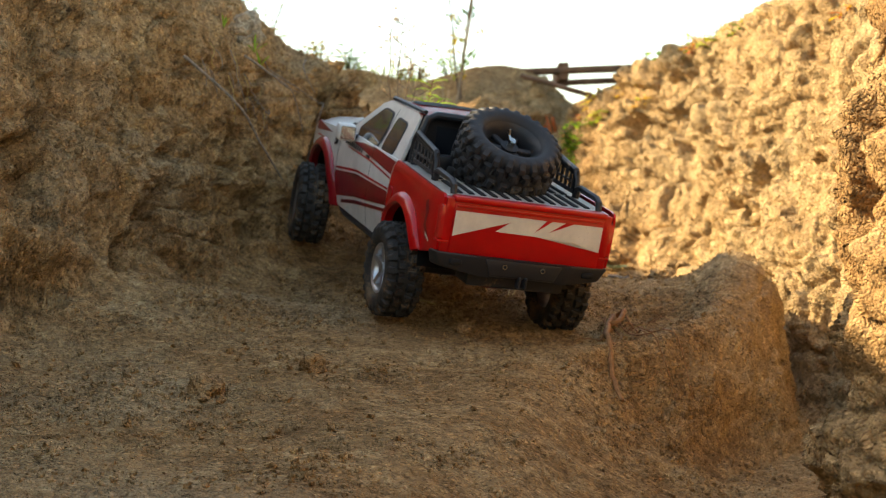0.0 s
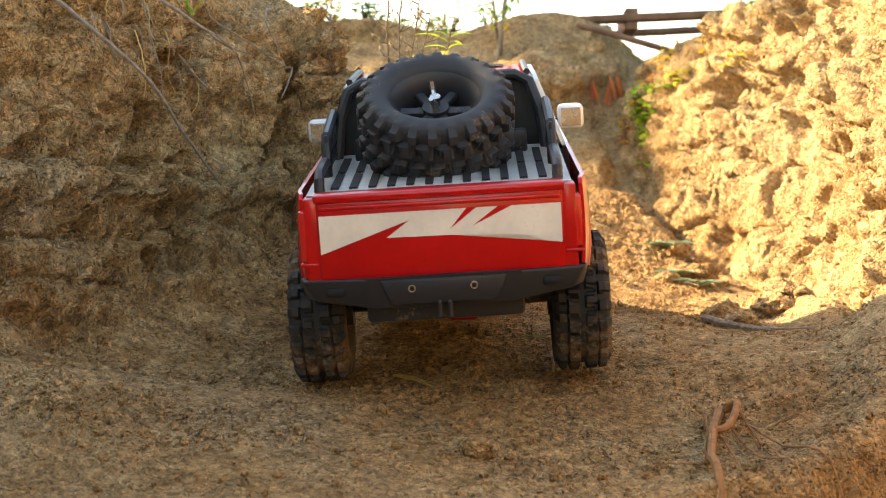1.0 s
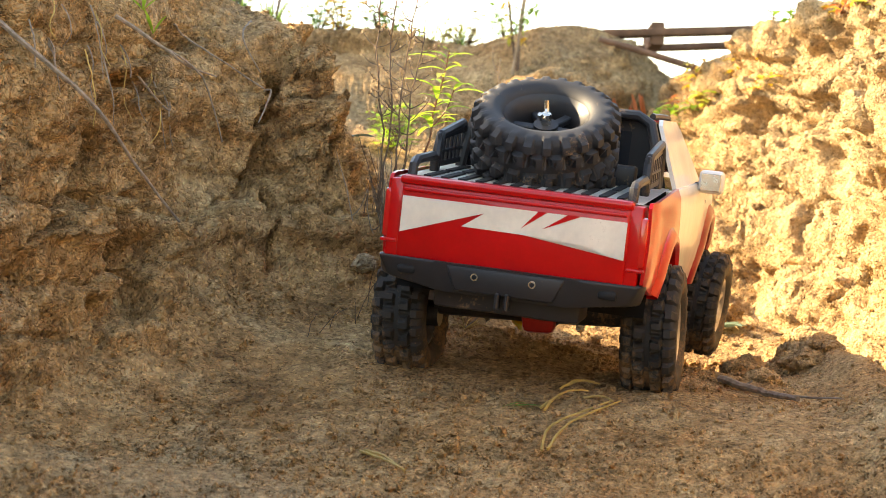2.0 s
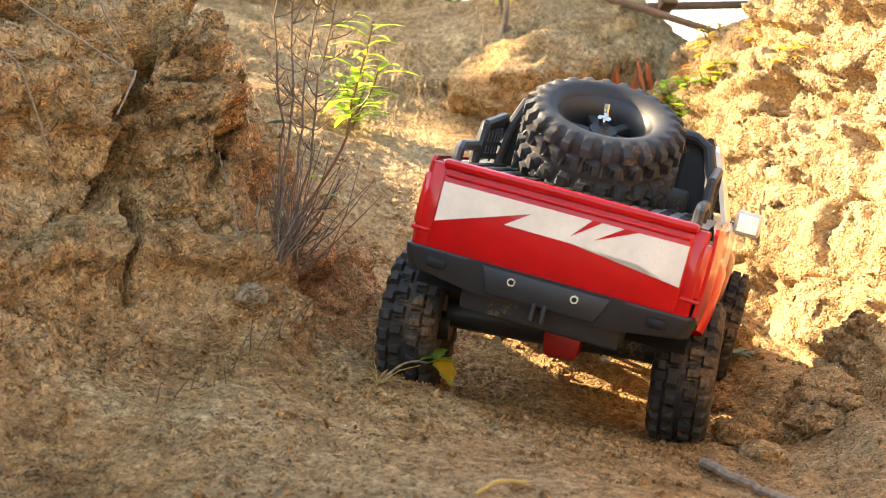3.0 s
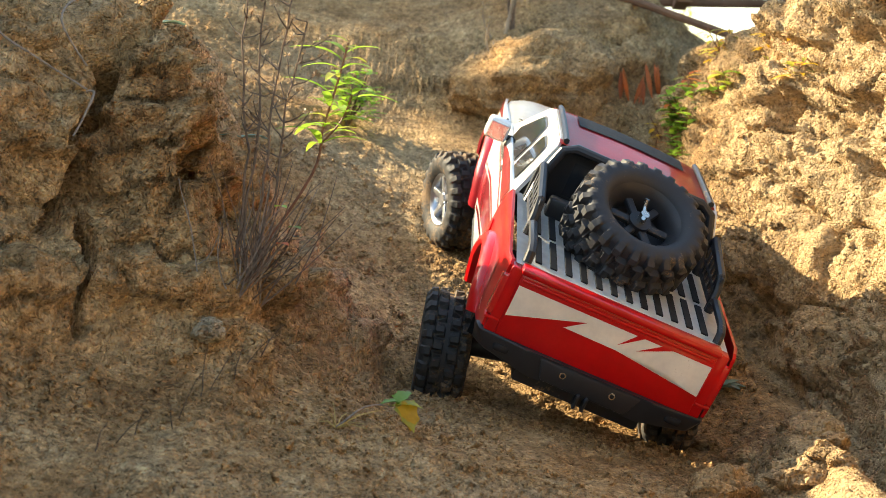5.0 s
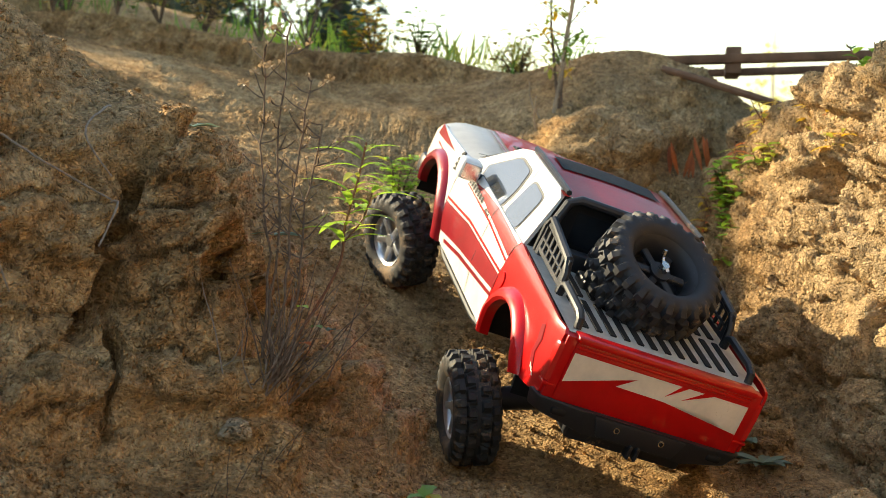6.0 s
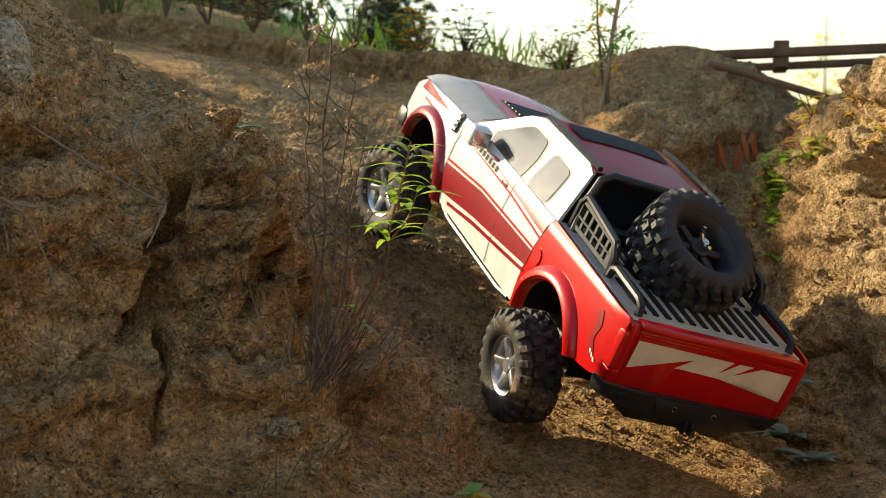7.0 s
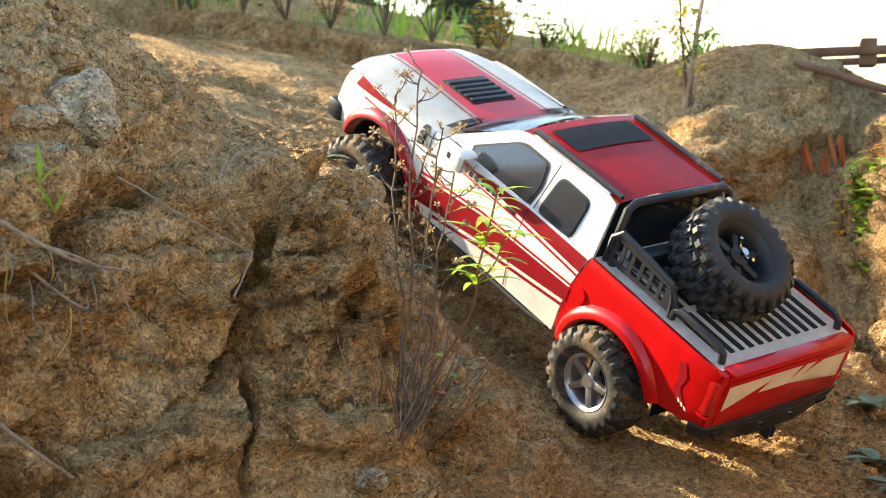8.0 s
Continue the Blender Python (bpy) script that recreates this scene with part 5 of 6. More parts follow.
    # fine dead twigs low on the trail side of the wall
    for k in range(10):
        foot = snap((-0.13 + 0.009 * k, 2.45 + 0.02 * k, 0.10), -0.001)
        tip = foot + Vector((rng.uniform(0.0, 0.03), rng.uniform(-0.03, 0.0), rng.uniform(0.02, 0.05)))
        rod("dead_twig", smooth_line([foot, foot.lerp(tip, 0.5) + Vector((0, 0, 0.004)), tip], 3, 0.0006, rng), 0.0006, 0.0003, DRY, "short dead twig in the clay", "twig", 4, "dead twigs")
    # seedling with lobed leaves on the trail
    seed = tagged(new("seedling"), "yellowing seedling with lobed leaves lying on the trail", "seedling")
    base = on_ground(0.012, 2.60, 0.001)
    tip = on_ground(0.050, 2.630, 0.018)
    part("stem", tapered(smooth_line([base, base.lerp(tip, 0.5) + Vector((0, 0, 0.008)), tip], 4, 0.0004, rng), 0.0011, 0.0007, 5), TWIG, seed)
    for k, (aim, size, mat) in enumerate((((0.9, 0.1, 0.3), 1.0, OLIVE), ((0.75, -0.5, -0.35), 1.15, OLIVE), ((0.2, 0.5, 0.5), 0.8, GREEN), ((-0.9, -0.2, 0.2), 0.7, GREEN), ((0.5, -0.6, -0.6), 1.0, YELLOW))):
        put_leaf(leaf_mesh("lobed_leaf", mat, 0.024, 0.017, 0.35, 0.3, 3), seed, tip + Vector((0.002 * k, 0, 0.001 * k)), aim, size=size)
    for k in range(7):
        q = base + Vector((rng.uniform(-0.02, 0.035), rng.uniform(-0.015, 0.02), rng.uniform(0.002, 0.018)))
        part("stalk", tapered([base, (base + q) / 2 + Vector((0, 0, 0.003)), q], 0.0006, 0.0003, 4), STRAW, seed)
    # low green leaves behind the outcrop
    ros = tagged(new("broadleaf_rosette"), "low grey-green rosette of broad leaves on the slope", "weed", "rosettes")
    me = leaf_mesh("broad_leaf", GREY_LEAF, 0.045, 0.017, 0.15, 0.5)
    bright = leaf_mesh("broad_leaf", FRESH, 0.040, 0.016, 0.15, 0.5)
    ros.location = on_ground(-0.250, 3.05)
    for k, (a, e, s) in enumerate(((2.6, 0.9, 1.0), (0.6, 1.5, 0.9), (3.4, 0.3, 0.9), (1.4, 1.8, 0.7), (-0.5, 0.4, 0.8), (4.6, 0.3, 0.8), (5.5, 0.5, 0.7))):
        put_leaf(bright if k in (2, 0) else me, ros, (0, 0, 0), (math.cos(a), math.sin(a), e), (math.cos(a + 2), math.sin(a + 2), 0.6), s)
    for x, y in ((-0.14, 2.90), (-0.10, 2.95), (-0.23, 2.93)):
        mat = tagged(new("broadleaf_rosette"), "low grey-green rosette of broad leaves on the slope", "weed", "rosettes")
        mat.location = on_ground(x, y)
        for k in range(8):
            a = rng.uniform(0, math.tau)
            put_leaf(me, mat, (0, 0, 0), (math.cos(a), math.sin(a), 0.15), size=rng.uniform(0.4, 0.7))
    for x, y in ((0.305, 3.20), (0.33, 3.12), (0.30, 3.33)):
        low = tagged(new("broadleaf_rosette"), "grey-green rosette of drooping leaves in the gully", "weed", "rosettes")
        low.location = on_ground(x, y)
        for k in range(9):
            a = rng.uniform(0, math.tau)
            put_leaf(me, low, (0, 0, 0.002), (math.cos(a), math.sin(a), 0.3), size=rng.uniform(0.7, 1.1))


def rim_plants():
    rng = random.Random(21)
    slim = {m: leaf_mesh("slim_leaf", m, 0.030, 0.0080, 0.35, 0.3) for m in (GREEN, FRESH, YELLOW, ORANGE, OLIVE)}
    round_ = {m: leaf_mesh("round_leaf", m, 0.024, 0.015, 0.3, 0.3) for m in (GREEN, FRESH, YELLOW, OLIVE)}

    def plant(name, label, x, y, z, high, mats, count, meshes, group, spread=0.03):
        ob = tagged(new(name), label, "plant", group)
        foot = snap((x, y, z), -0.003)
        for s in range(3):
            tip = foot + Vector((rng.uniform(-spread, spread), rng.uniform(-spread, spread), high * rng.uniform(0.7, 1.1)))
            line = smooth_line([foot, foot.lerp(tip, 0.5) + Vector((rng.uniform(-0.006, 0.006), 0, 0)), tip], 4)
            part("stem", tapered(line, 0.0012, 0.0006, 5), RED_STEM, ob)
            for k in range(count):
                a = k * 2.4 + s
                put_leaf(meshes[mats[(k + s) % len(mats)]], ob, line[1 + (k * (len(line) - 2)) // count], (math.cos(a), math.sin(a), rng.uniform(0.0, 0.8)), size=rng.uniform(0.6, 1.1))
        return ob

    for x, y, z, h in ((0.290, 3.675, 0.225, 0.085), (0.300, 3.660, 0.245, 0.085), (0.312, 3.650, 0.215, 0.075), (0.305, 3.640, 0.185, 0.060)):
        plant("green_shrub", "bright green leafy shrub at the end of the clay wall", x, y, z, h, [FRESH, GREEN, FRESH], 15, round_, "plants on the wall", 0.025)
    for x, y, z, mats, m in ((0.262, 3.690, 0.205, [YELLOW, ORANGE], slim), (0.270, 3.700, 0.235, [YELLOW, YELLOW], slim), (0.325, 3.690, 0.300, [YELLOW, OLIVE, ORANGE], slim), (0.318, 3.670, 0.275, [YELLOW, ORANGE], slim), (0.332, 3.700, 0.345, [YELLOW, YELLOW, OLIVE], slim), (0.355, 3.640, 0.360, [OLIVE, YELLOW], slim),
                             (0.345, 3.640, 0.300, [GREEN, OLIVE], round_), (0.365, 3.600, 0.310, [OLIVE, FRESH], round_), (0.385, 3.550, 0.360, [YELLOW, YELLOW], slim), (0.400, 3.520, 0.330, [GREEN, OLIVE], round_), (0.415, 3.430, 0.365, [YELLOW, YELLOW, ORANGE], slim), (0.420, 3.395, 0.325, [YELLOW, OLIVE], slim), (0.405, 3.480, 0.390, [YELLOW, FRESH], slim),
                             (0.409, 3.561, 0.385, [OLIVE, FRESH], round_), (0.430, 3.540, 0.395, [FRESH, OLIVE], round_), (0.463, 3.500, 0.415, [FRESH, GREEN], round_), (0.430, 3.625, 0.415, [FRESH, OLIVE], round_), (0.495, 3.300, 0.426, [FRESH, YELLOW], round_), (0.50, 3.15, 0.43, [OLIVE, FRESH], round_), (0.46, 3.24, 0.42, [YELLOW, ORANGE], slim), (0.54, 3.05, 0.44, [GREEN, OLIVE], slim), (0.60, 2.55, 0.40, [YELLOW, ORANGE], slim)):
        plant("yellow_plant", "yellow and green autumn plant on the clay wall", x, y, z, rng.uniform(0.025, 0.05), mats, 6, m, "plants on the rim", 0.035)
    red = leaf_mesh("red_blade", ORANGE, 0.042, 0.0055, 0.12, 0.4)
    for x, y in ((0.215, 3.80), (0.238, 3.80), (0.262, 3.82)):
        ob = tagged(new("red_grass"), "orange-red grass blades at the end of the mound", "grass", "red grass")
        ob.location = on_ground(x, y)
        for k in range(4):
            put_leaf(red, ob, (rng.uniform(-0.008, 0.008), 0, 0), (rng.uniform(-0.3, 0.3), rng.uniform(-0.3, 0.3), 1.0), (0, -1, 0), rng.uniform(0.8, 1.3), "blade")
    blade = leaf_mesh("long_blade", FRESH, 0.052, 0.0055, 0.2, 0.3)
    tuft = tagged(new("grass_tuft"), "few green grass blades growing out of the wall", "grass")
    tuft.location = snap((0.556, 2.95, 0.165), 0.0)
    for aim in ((-0.9, -0.1, 0.32), (-0.35, -0.2, 0.9), (-0.7, -0.3, 0.25), (-0.2, -0.3, 0.8)):
        put_leaf(blade, tuft, (0, 0, 0), aim, size=rng.uniform(0.7, 1.0), name="blade")
    # sprigs on the outcrop
    for x, y, z in ((-0.19, 2.45, 0.35), (-0.205, 2.42, 0.37), (-0.215, 2.38, 0.40)):
        ob = tagged(new("grass_sprig"), "thin yellow-green sprig on the clay outcrop", "grass", "sprigs")
        ob.location = snap((x, y, z), 0.0)
        for k in range(4):
            put_leaf(blade, ob, (0, 0, 0), (rng.uniform(-0.2, 0.8), rng.uniform(-0.7, 0.2), rng.uniform(0.3, 1.0)), size=rng.uniform(0.35, 0.6), name="blade")


def lump(radius, seed, squash=0.8, detail=2, sharp=0.35):
    """A rough clod or stone."""
    bm = bmesh.new()
    bmesh.ops.create_icosphere(bm, subdivisions=detail, radius=radius)
    off = Vector((seed * 3.7, seed * 1.3, seed * 2.1))
    for v in bm.verts:
        d = v.co.normalized()
        v.co *= 1 + sharp * (noise.noise(d * 1.3 + off) + 0.5 * noise.noise(d * 3.1 + off) + 0.3 * noise.noise(d * 7 + off))
        v.co.z *= squash
    return bm


def stones():
    rng = random.Random(31)
    for k, (p, r, mat) in enumerate((((-0.333, 2.585, 0.396), 0.030, STONE), ((-0.306, 2.580, 0.378), 0.020, STONE), ((-0.340, 2.545, 0.385), 0.013, STONE), ((-0.356, 2.618, 0.425), 0.018, SOIL), ((-0.336, 2.515, 0.380), 0.012, STONE), ((-0.312, 2.475, 0.341), 0.014, STONE), ((-0.317, 2.535, 0.354), 0.010, STONE),
                                     ((-0.089, 2.612, 0.112), 0.012, STONE), ((0.02, 2.20, 0.0), 0.008, SOIL), ((-0.12, 2.25, 0.0), 0.008, SOIL), ((0.03, 1.98, -0.03), 0.012, SOIL), ((-0.14, 1.75, -0.08), 0.016, SOIL), ((-0.24, 1.62, -0.09), 0.018, SOIL))):
        bm = lump(r, k + 1, 0.85, 3)
        bm.transform(Matrix.Translation(snap(p, r * 0.25)))
        tagged(part("stone", bm, mat, None, "pale lump of hard clay half buried in the slope"), "pale lump of hard clay half buried in the slope", "stone", "clay stones", "")
    for k in range(26):
        x, y = 0.40 + rng.uniform(-0.10, 0.045), 2.75 + rng.uniform(-0.15, 0.6)
        x -= max(0, y - 3.0) * 0.12
        r = rng.choice((0.008, 0.012, 0.012, 0.018, 0.026))
        bm = lump(r, k + 40, 0.7, 3, 0.45)
        bm.transform(Matrix.Translation(on_ground(x, y, r * 0.1)))
        tagged(part("clod", bm, SOIL, None, ""), "broken brown clay clod on the ledge", "clod", "clods on the ledge")
    bm = lump(0.115, 77, 0.72, 5, 0.28)
    for v in bm.verts:
        v.co += v.co.normalized() * 0.006 * noise.noise(v.co * 60)
    bm.transform(Matrix.Translation((0.082, 3.81, 0.300)))
    tagged(part("clay_boulder", bm, SOIL, None, ""), "large rounded clay boulder in front of the mound", "boulder")
    # crumbs: too many to count
    base = np.array(((1, 0, 0), (-1, 0, 0), (0, 1, 0), (0, -1, 0), (0, 0, 1), (0, 0, -0.6)))
    tris = np.array(((0, 2, 4), (2, 1, 4), (1, 3, 4), (3, 0, 4), (2, 0, 5), (1, 2, 5), (3, 1, 5), (0, 3, 5)))
    pick = np.random.RandomState(3)
    gv, gn = GROUND_V, GROUND_N
    cluster = ease(0.35 + 1.8 * fbm(gv[:, 0], gv[:, 1], gv[:, 2], 9.0, 3, 31)) + 0.15
    chance = cluster * np.clip(gn[:, 2] - 0.15, 0, 0.6) * (gv[:, 1] > 1.2) * (gv[:, 1] < 3.5) * (gv[:, 0] > -0.5) * (gv[:, 0] < 0.55)
    i = pick.choice(len(gv), 26000, p=chance / chance.sum())
    r = np.minimum(0.007, 0.0008 + 0.0011 * pick.exponential(1.0, len(i)))
    turn = np.linalg.qr(pick.normal(size=(len(i), 3, 3)))[0]
    shape = base[None] * r[:, None, None] * pick.uniform(0.55, 1.25, (len(i), 6, 1))
    verts = np.einsum("nij,nkj->nki", turn, shape) + (gv[i] + gn[i] * r[:, None] * 0.3)[:, None]
    faces = (tris[None] + 6 * np.arange(len(i))[:, None, None]).reshape(-1, 3)
    me = bpy.data.meshes.new("crumbs")
    me.from_pydata(verts.reshape(-1, 3).tolist(), [], faces.tolist())
    me.materials.append(SOIL)
    tagged(new("crumbs", me), "loose brown crumbs of dry clay on the trail", "crumbs", kind="stuff")


def beams():
    for name, a, b, h, w in (("beam", (0.05, 4.05, 0.463), (0.85, 4.02, 0.493), 0.014, 0.05), ("beam", (0.12, 4.25, 0.452), (0.9, 4.22, 0.486), 0.012, 0.05)):
        a, b = Vector(a), Vector(b)
        bm = block((-0.5 * (b - a).length, -w / 2, -h / 2), (0.5 * (b - a).length, w / 2, h / 2), 0.002, 2)
        bm.transform(Matrix.Translation((a + b) / 2) @ (b - a).to_track_quat("X", "Z").to_matrix().to_4x4())
        tagged(part(name, bm, PLANK, None, ""), "long rusty brown beam spanning the gap behind the mound", "beam", "beams over the gap")
    bm = block((-0.012, 4.02, 0.445), (0.012, 4.27, 0.487), 0.002, 2)
    bm.transform(Matrix.Translation((0.30, 0, 0.004)))
    tagged(part("cross_beam", bm, PLANK, None, ""), "short rusty cross beam between the beams", "beam")
    rod("pipe", [(0.19, 3.97, 0.452), (0.24, 3.95, 0.438), (0.34, 3.93, 0.407), (0.44, 3.91, 0.375)], 0.006, 0.006, PLANK, "thin dark pipe sloping down below the beams", "pipe", 8)


def backdrop():
    rng = random.Random(55)
    # sapling with several stems on the mound
    sap = tagged(new("sapling"), "sparse young sapling with several bare reddish stems on the mound", "sapling")
    root = on_ground(0.035, 3.86, -0.006)
    for k in range(4):
        lean = Vector((rng.uniform(-0.10, 0.20), rng.uniform(-0.15, 0.15), 1.0))
        tip = root + lean * rng.uniform(0.22, 0.40)
        line = smooth_line([root + Vector((rng.uniform(-0.012, 0.012), rng.uniform(-0.01, 0.01), 0)), root.lerp(tip, 0.4) + Vector((rng.uniform(-0.012, 0.004), 0, 0)), tip], 5, 0.001, rng)
        part("stem", tapered(line, 0.0032, 0.0010, 6), PALE_BARK if k % 2 else DRY, sap)
        for j in range(7):
            p = line[3 + j]
            q = p + Vector((rng.uniform(-1, 1), rng.uniform(-1, 1), rng.uniform(0.2, 1.0))) * 0.05
            part("twig", tapered([p, (p + q) / 2 + Vector((0, 0, 0.004)), q], 0.0010, 0.0005, 4), DRY, sap)
            me = leaf_mesh("sapling_leaf", (OLIVE, GREEN, YELLOW)[(k + j) % 3], 0.016, 0.007, 0.3, 0.3)
            for i in range(9):
                put_leaf(me, sap, p.lerp(q, 0.3 + 0.09 * i), (rng.uniform(-1, 1), rng.uniform(-1, 1), rng.uniform(-0.6, 0.8)), size=rng.uniform(0.6, 1.1))
    for k in range(5):
        foot = on_ground(0.03 + rng.uniform(-0.04, 0.06), 3.80 + rng.uniform(-0.03, 0.06), -0.003)
        tip = foot + Vector((rng.uniform(-0.05, 0.02), rng.uniform(-0.04, 0.0), rng.uniform(0.03, 0.09)))
        rod("dry_stalk", smooth_line([foot, foot.lerp(tip, 0.5) + Vector((-0.006, 0, 0)), tip], 3, 0.001, rng), 0.0020, 0.0010, PALE_BARK, "pale dry stalk standing on the mound", "stalk", 6, "dry stalks on the mound")

    def tuft(x, y, z, high, mat, count, label, group, wide=0.05):
        ob = tagged(new("wild_grass"), label, "grass", group)
        ob.location = (x, y, z)
        me = leaf_mesh("tall_blade", mat, high, high * 0.05, 0.3, 0.3)
        for k in range(count):
            put_leaf(me, ob, (rng.gauss(0, wide), rng.gauss(0, wide), 0), (rng.uniform(-0.5, 0.5), rng.uniform(-0.5, 0.5), 1.0), (0, -1, 0), rng.uniform(0.5, 1.1), "blade")

    for k in range(34):
        x, y = rng.uniform(-2.2, 0.1), rng.uniform(4.12, 5.2)
        g = on_ground(x, y)
        mat, word = ((FRESH, "green"), (GREEN, "green"), (OLIVE, "olive"), (STRAW, "straw-coloured"), (GREEN, "green"), (OLIVE, "olive"))[k % 6]
        tuft(x, y, g.z, rng.uniform(0.04, 0.10), mat, 20, f"{word} wild grass on the bank behind the gully", "grass on the bank")
    for k in range(10):
        x, y = 0.50 + rng.uniform(0, 0.4), 2.6 + rng.uniform(0, 1.2)
        g = on_ground(x, y)
        tuft(x, y, g.z, rng.uniform(0.03, 0.06), (STRAW, OLIVE, GREEN)[k % 3], 9, "dry wild grass on the rim", "grass on the rim", 0.02)
    # small leafy bushes on the far bank
    kinds = ((FRESH, "green"), (OLIVE, "olive"), (GREEN, "green"), (YELLOW, "yellow"), (GREEN, "green"), (OLIVE, "olive"), (STRAW, "straw-coloured"))
    places = [(-1.75 + 0.085 * k + rng.uniform(-0.03, 0.03), 4.16 + rng.uniform(0, 0.5), *kinds[k % 7], rng.uniform(0.09, 0.24) if k < 16 else rng.uniform(0.06, 0.11)) for k in range(22)] + [(-0.16, 3.62, FRESH, "green", 0.07)]
    for x, y, mat, word, high in places:
        g = on_ground(x, y)
        ob = tagged(new("leafy_bush"), f"{word} leafy bush on the bank behind the gully", "bush", "bushes on the bank")
        me = leaf_mesh("bush_leaf", mat, 0.030, 0.012, 0.3, 0.2)
        for s in range(7):
            tip = g + Vector((rng.uniform(-0.5, 0.5) * high, rng.uniform(-0.4, 0.4) * high, rng.uniform(0.5, 1.1) * high))
            part("stem", tapered([g, g.lerp(tip, 0.5) + Vector((0, 0, 0.1 * high)), tip], 0.002, 0.0008, 5), DRY, ob)
            for k in range(16):
                a = k * 2.4
                put_leaf(me, ob, g.lerp(tip, 0.25 + 0.75 * k / 15) + Vector((rng.gauss(0, 1), rng.gauss(0, 1), rng.gauss(0, 1))) * 0.012, (math.cos(a), math.sin(a), 0.4), size=rng.uniform(0.6, 1.1))

    # trees: tapered trunk, limbs and a crown of small leaf clumps
    def tree(x, y, z, high, radius, bark, leaf, clumps, label, bare=0.35, wide=0.28):
        ob = tagged(new("tree"), label, "tree", "trees beyond the gully")
        top = Vector((x + rng.uniform(-0.05, 0.05) * high, y, z + high))
        foot = Vector((x, y, z - 0.1))
        line = smooth_line([foot, foot.lerp(top, 0.4) + Vector((rng.uniform(-0.02, 0.02) * high, 0, 0)), top], 5, 0.0, rng)
        part("trunk", tapered(line, radius, radius * 0.2, 8), bark, ob)
        verts, faces = [], []
        for k in range(clumps):
            t = bare + (1 - bare) * rng.random() ** 0.8
            p = line[int(t * (len(line) - 1))]
            a, out = rng.uniform(0, math.tau), wide * high * (1.15 - t) * rng.uniform(0.35, 1.0)
            q = p + Vector((math.cos(a) * out, math.sin(a) * out, rng.uniform(0.0, 0.5) * out))
            if k % 3 == 0:
                part("limb", tapered([p, p.lerp(q, 0.55) + Vector((0, 0, -0.02 * high)), q], radius * 0.25, radius * 0.06, 5), bark, ob)
            for j in range(26):
                c = q + Vector((rng.gauss(0, 1), rng.gauss(0, 1), rng.gauss(0, 0.7))) * 0.055 * high
                s = 0.026 * high * rng.uniform(0.5, 1.2)
                u = Vector((rng.uniform(-1, 1), rng.uniform(-1, 1), rng.uniform(-1, 1))).normalized()
                w = u.orthogonal().normalized()
                n0 = len(verts)
                verts.extend([tuple(c - u * s), tuple(c + w * s * 0.5), tuple(c + u * s), tuple(c - w * s * 0.5)])
                faces.append((n0, n0 + 1, n0 + 2, n0 + 3))
        me = bpy.data.meshes.new("crown")
        me.from_pydata(verts, [], faces)
        me.materials.append(leaf)
        crown = new("crown", me)
        crown.parent = ob
        tagged(crown, "", kind="stuff")

    for k in range(36):
        x = -10.8 + k * 0.255 + rng.uniform(-0.15, 0.15)
        y = 11.0 + rng.uniform(-1.5, 2.5)
        tree(x, y, 0.3, rng.uniform(3.0, 4.6) * min(1.0, 0.32 + 0.17 * max(0.0, -1.7 - x)), rng.uniform(0.05, 0.10), BARK if k % 3 else PALE_BARK, DARK_LEAF, 64, "tall dark tree in the wood, or added unseen to shade the mound", 0.08, 0.22)
    # Two trees added out of view on the left, only to shade the mound.
    for x, y, high in ((-3.10, 5.24, 3.0), (-3.75, 5.42, 3.4)):
        tree(x, y, on_ground(x, y).z, high, 0.07, BARK, DARK_LEAF, 60, "tall dark tree in the wood, or added unseen to shade the mound", 0.40, 0.17)
    for k in range(11):
        x, y = -4.3 + k * 0.28 + rng.uniform(-0.08, 0.08), 7.0 + rng.uniform(-0.5, 0.8)
        tree(x, y, on_ground(x, y).z, rng.uniform(1.1, 1.6), rng.uniform(0.018, 0.03), BARK if k % 3 else PALE_BARK, DARK_LEAF, 40, "dark leafy young tree beyond the bank", 0.04, 0.26)
    for k in range(9):
        tree(1.2 + k * 0.9 + rng.uniform(-0.2, 0.2), 22 + rng.uniform(-2, 3), 0.3, rng.uniform(0.9, 1.6), 0.03, PALE_BARK, OLIVE, 14, "small far tree beyond the gully", 0.2, 0.25)


wall_roots()
ledge_roots()
straws()
weeds()
rim_plants()
stones()
beams()
backdrop()

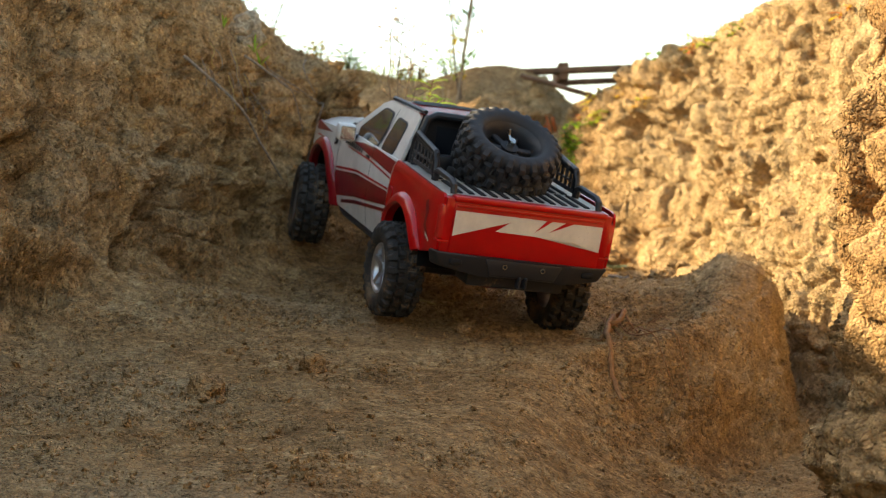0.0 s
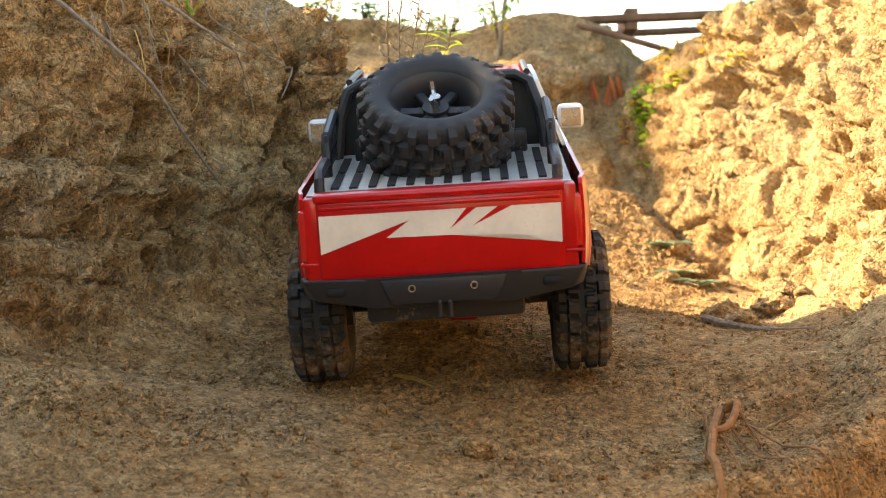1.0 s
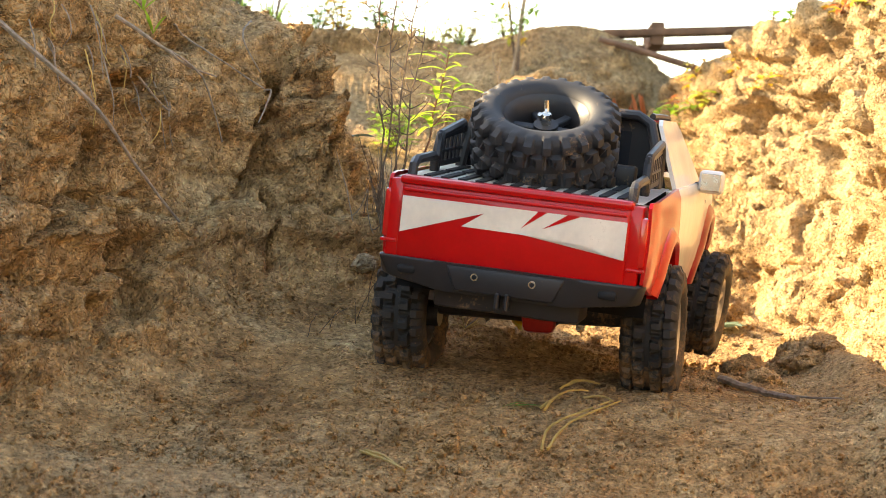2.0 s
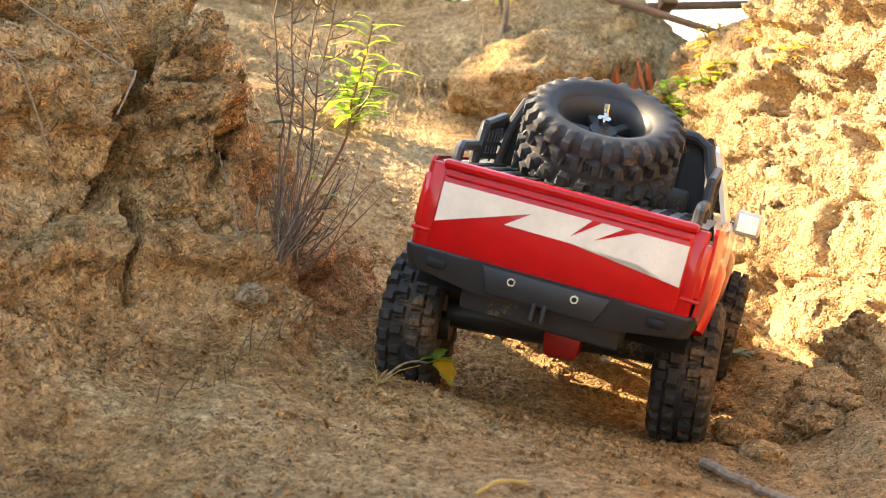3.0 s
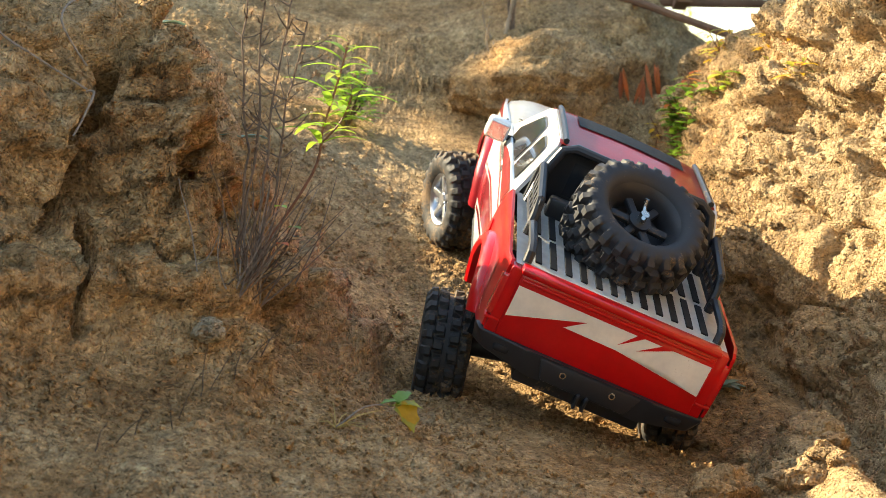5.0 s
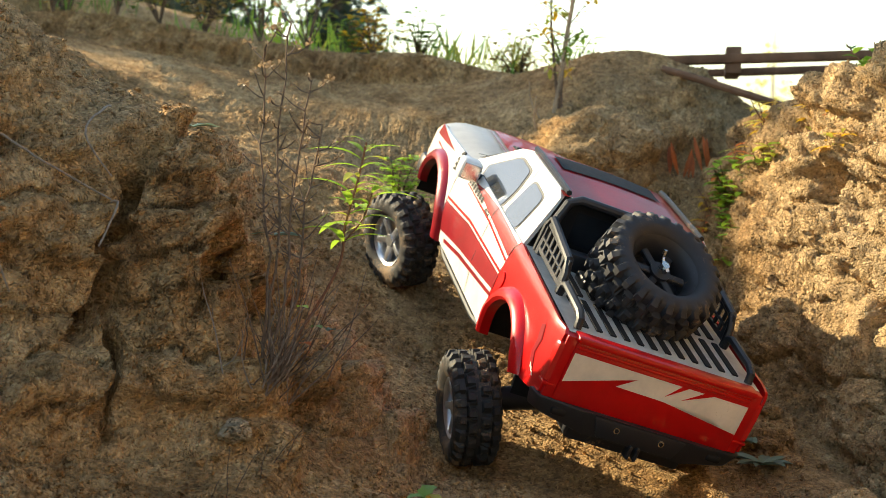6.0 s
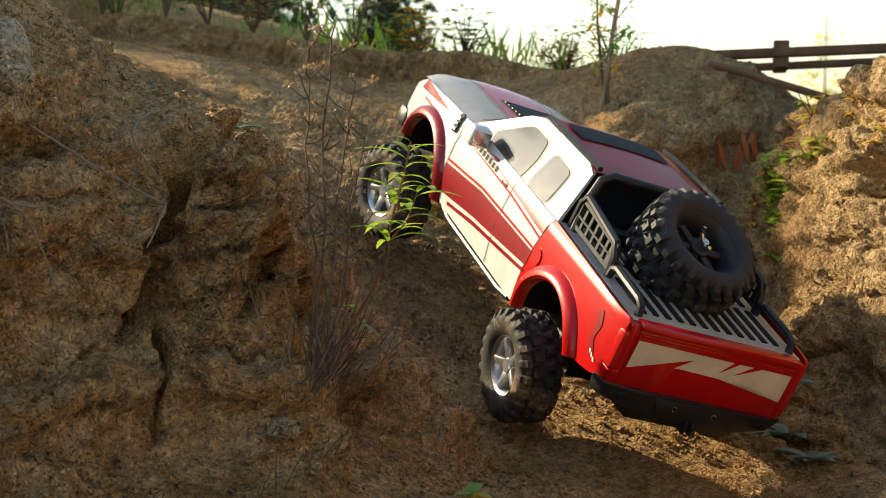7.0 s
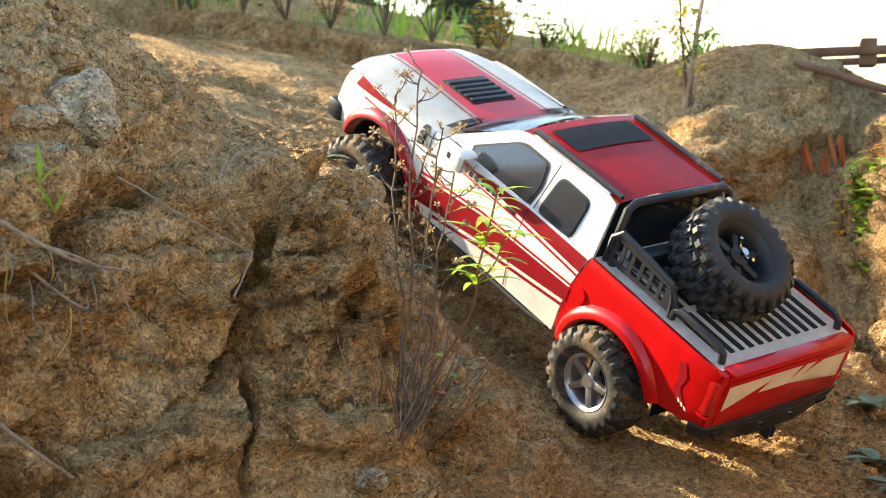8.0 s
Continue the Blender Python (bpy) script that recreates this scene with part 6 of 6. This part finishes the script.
TRUCK_PATH = [
    (0, 0.099, 1.909, 0.077, 18.0, 11.9, 6.2),
    (0.5, 0.054, 1.951, 0.093, 11.0, 10.4, 3.2),
    (1, -0.002, 2.038, 0.118, 1.1, 7.7, -3.5),
    (1.5, 0.008, 2.157, 0.150, -9.8, 3.6, 0.3),
    (1.7, 0.027, 2.211, 0.153, -10.9, 2.5, 2.1),
    (2.8, 0.144, 2.490, 0.166, -6.9, -0.8, 13.1),
    (3, 0.152, 2.544, 0.169, -6.3, -3.3, 12.6),
    (3.5, 0.164, 2.702, 0.159, -5.9, -6.0, 9.8),
    (4, 0.200, 2.761, 0.139, -1.4, 0.6, 13.9),
    (4.2, 0.215, 2.792, 0.123, -0.1, 3.5, 16.4),
    (5.3, 0.211, 2.863, 0.086, 8.8, 14.7, 20.4),
    (5.5, 0.214, 2.886, 0.095, 12.3, 15.4, 19.3),
    (6, 0.221, 2.935, 0.103, 20.4, 18.4, 18.5),
    (6.5, 0.229, 2.976, 0.108, 26.6, 20.1, 20.2),
    (7, 0.224, 2.999, 0.112, 31.2, 23.5, 15.4),
    (7.5, 0.217, 3.052, 0.111, 41.7, 26.4, 5.8),
    (8, 0.203, 3.103, 0.117, 56.4, 28.7, -5.9),
]

# Height of each wheel's centre in the truck: time, rear left, rear right, front left, front right.
SPRING = [
    (0.0, -0.090, -0.088, -0.090, -0.092), (1.0, -0.091, -0.092, -0.094, -0.108), (1.5, -0.096, -0.086, -0.094, -0.110), (2.8, -0.104, -0.086, -0.090, -0.088), (3.0, -0.106, -0.085, -0.070, -0.070),
    (3.5, -0.102, -0.096, -0.052, -0.050), (4.2, -0.098, -0.084, -0.070, -0.050), (5.3, -0.130, -0.062, -0.112, -0.052), (6.0, -0.127, -0.056, -0.116, -0.062), (6.5, -0.121, -0.056, -0.114, -0.072),
    (7.0, -0.104, -0.064, -0.108, -0.078), (7.5, -0.086, -0.070, -0.100, -0.090), (8.0, -0.073, -0.074, -0.086, -0.105),
]
STEER = [(0.0, -8.0), (0.5, -10.0), (1.0, -10.0), (1.7, -6.0), (3.0, 0.0), (4.0, 14.0), (5.3, 24.0), (6.0, 22.0), (6.5, 17.0), (8.0, 2.0)]


# ---- movement ----
def truck_pose(row):
    t, x, y, z, yaw, pitch, roll = row
    return Matrix.Translation((x, y, z)) @ Matrix.Rotation(radians(yaw), 4, "Z") @ Matrix.Rotation(radians(pitch), 4, "X") @ Matrix.Rotation(radians(roll), 4, "Y")


def motions():
    walk(truck, [(row[0], truck_pose(row)) for row in TRUCK_PATH])
    times = [row[0] for row in TRUCK_PATH]
    ground_y = [Vector(row[1:4]) for row in TRUCK_PATH]
    rolled = [0.0]
    for a, b in zip(ground_y, ground_y[1:]):
        rolled.append(rolled[-1] + (b - a).length / 0.058)
    ticks = [k * 0.2 for k in range(41)]
    for axle, y in AXLES:
        rows = []
        for t in ticks:
            l, r = (np.interp(t, [k[0] for k in SPRING], [k[c] for k in SPRING]) for c in ((1, 2) if y < 0.3 else (3, 4)))
            rows.append((t, pose(0, y, (l + r) / 2, 0, math.degrees(math.atan2(l - r, 0.208)), 0)))
        walk(axle, rows)
    for wheel, x, y, name in WHEELS:
        rows = []
        for t in ticks:
            l, r = (np.interp(t, [k[0] for k in SPRING], [k[c] for k in SPRING]) for c in ((1, 2) if y < 0.3 else (3, 4)))
            lean = math.degrees(math.atan2(l - r, 0.208))
            spin = -np.interp(t, times, rolled)
            steer = np.interp(t, [k[0] for k in STEER], [k[1] for k in STEER]) if name == "front" else 0.0
            m = pose(x, y, l if x < 0 else r, 0, lean, steer)
            rows.append((t, m @ Matrix.Rotation(spin, 4, "X")))
        walk(wheel, rows)


motions()
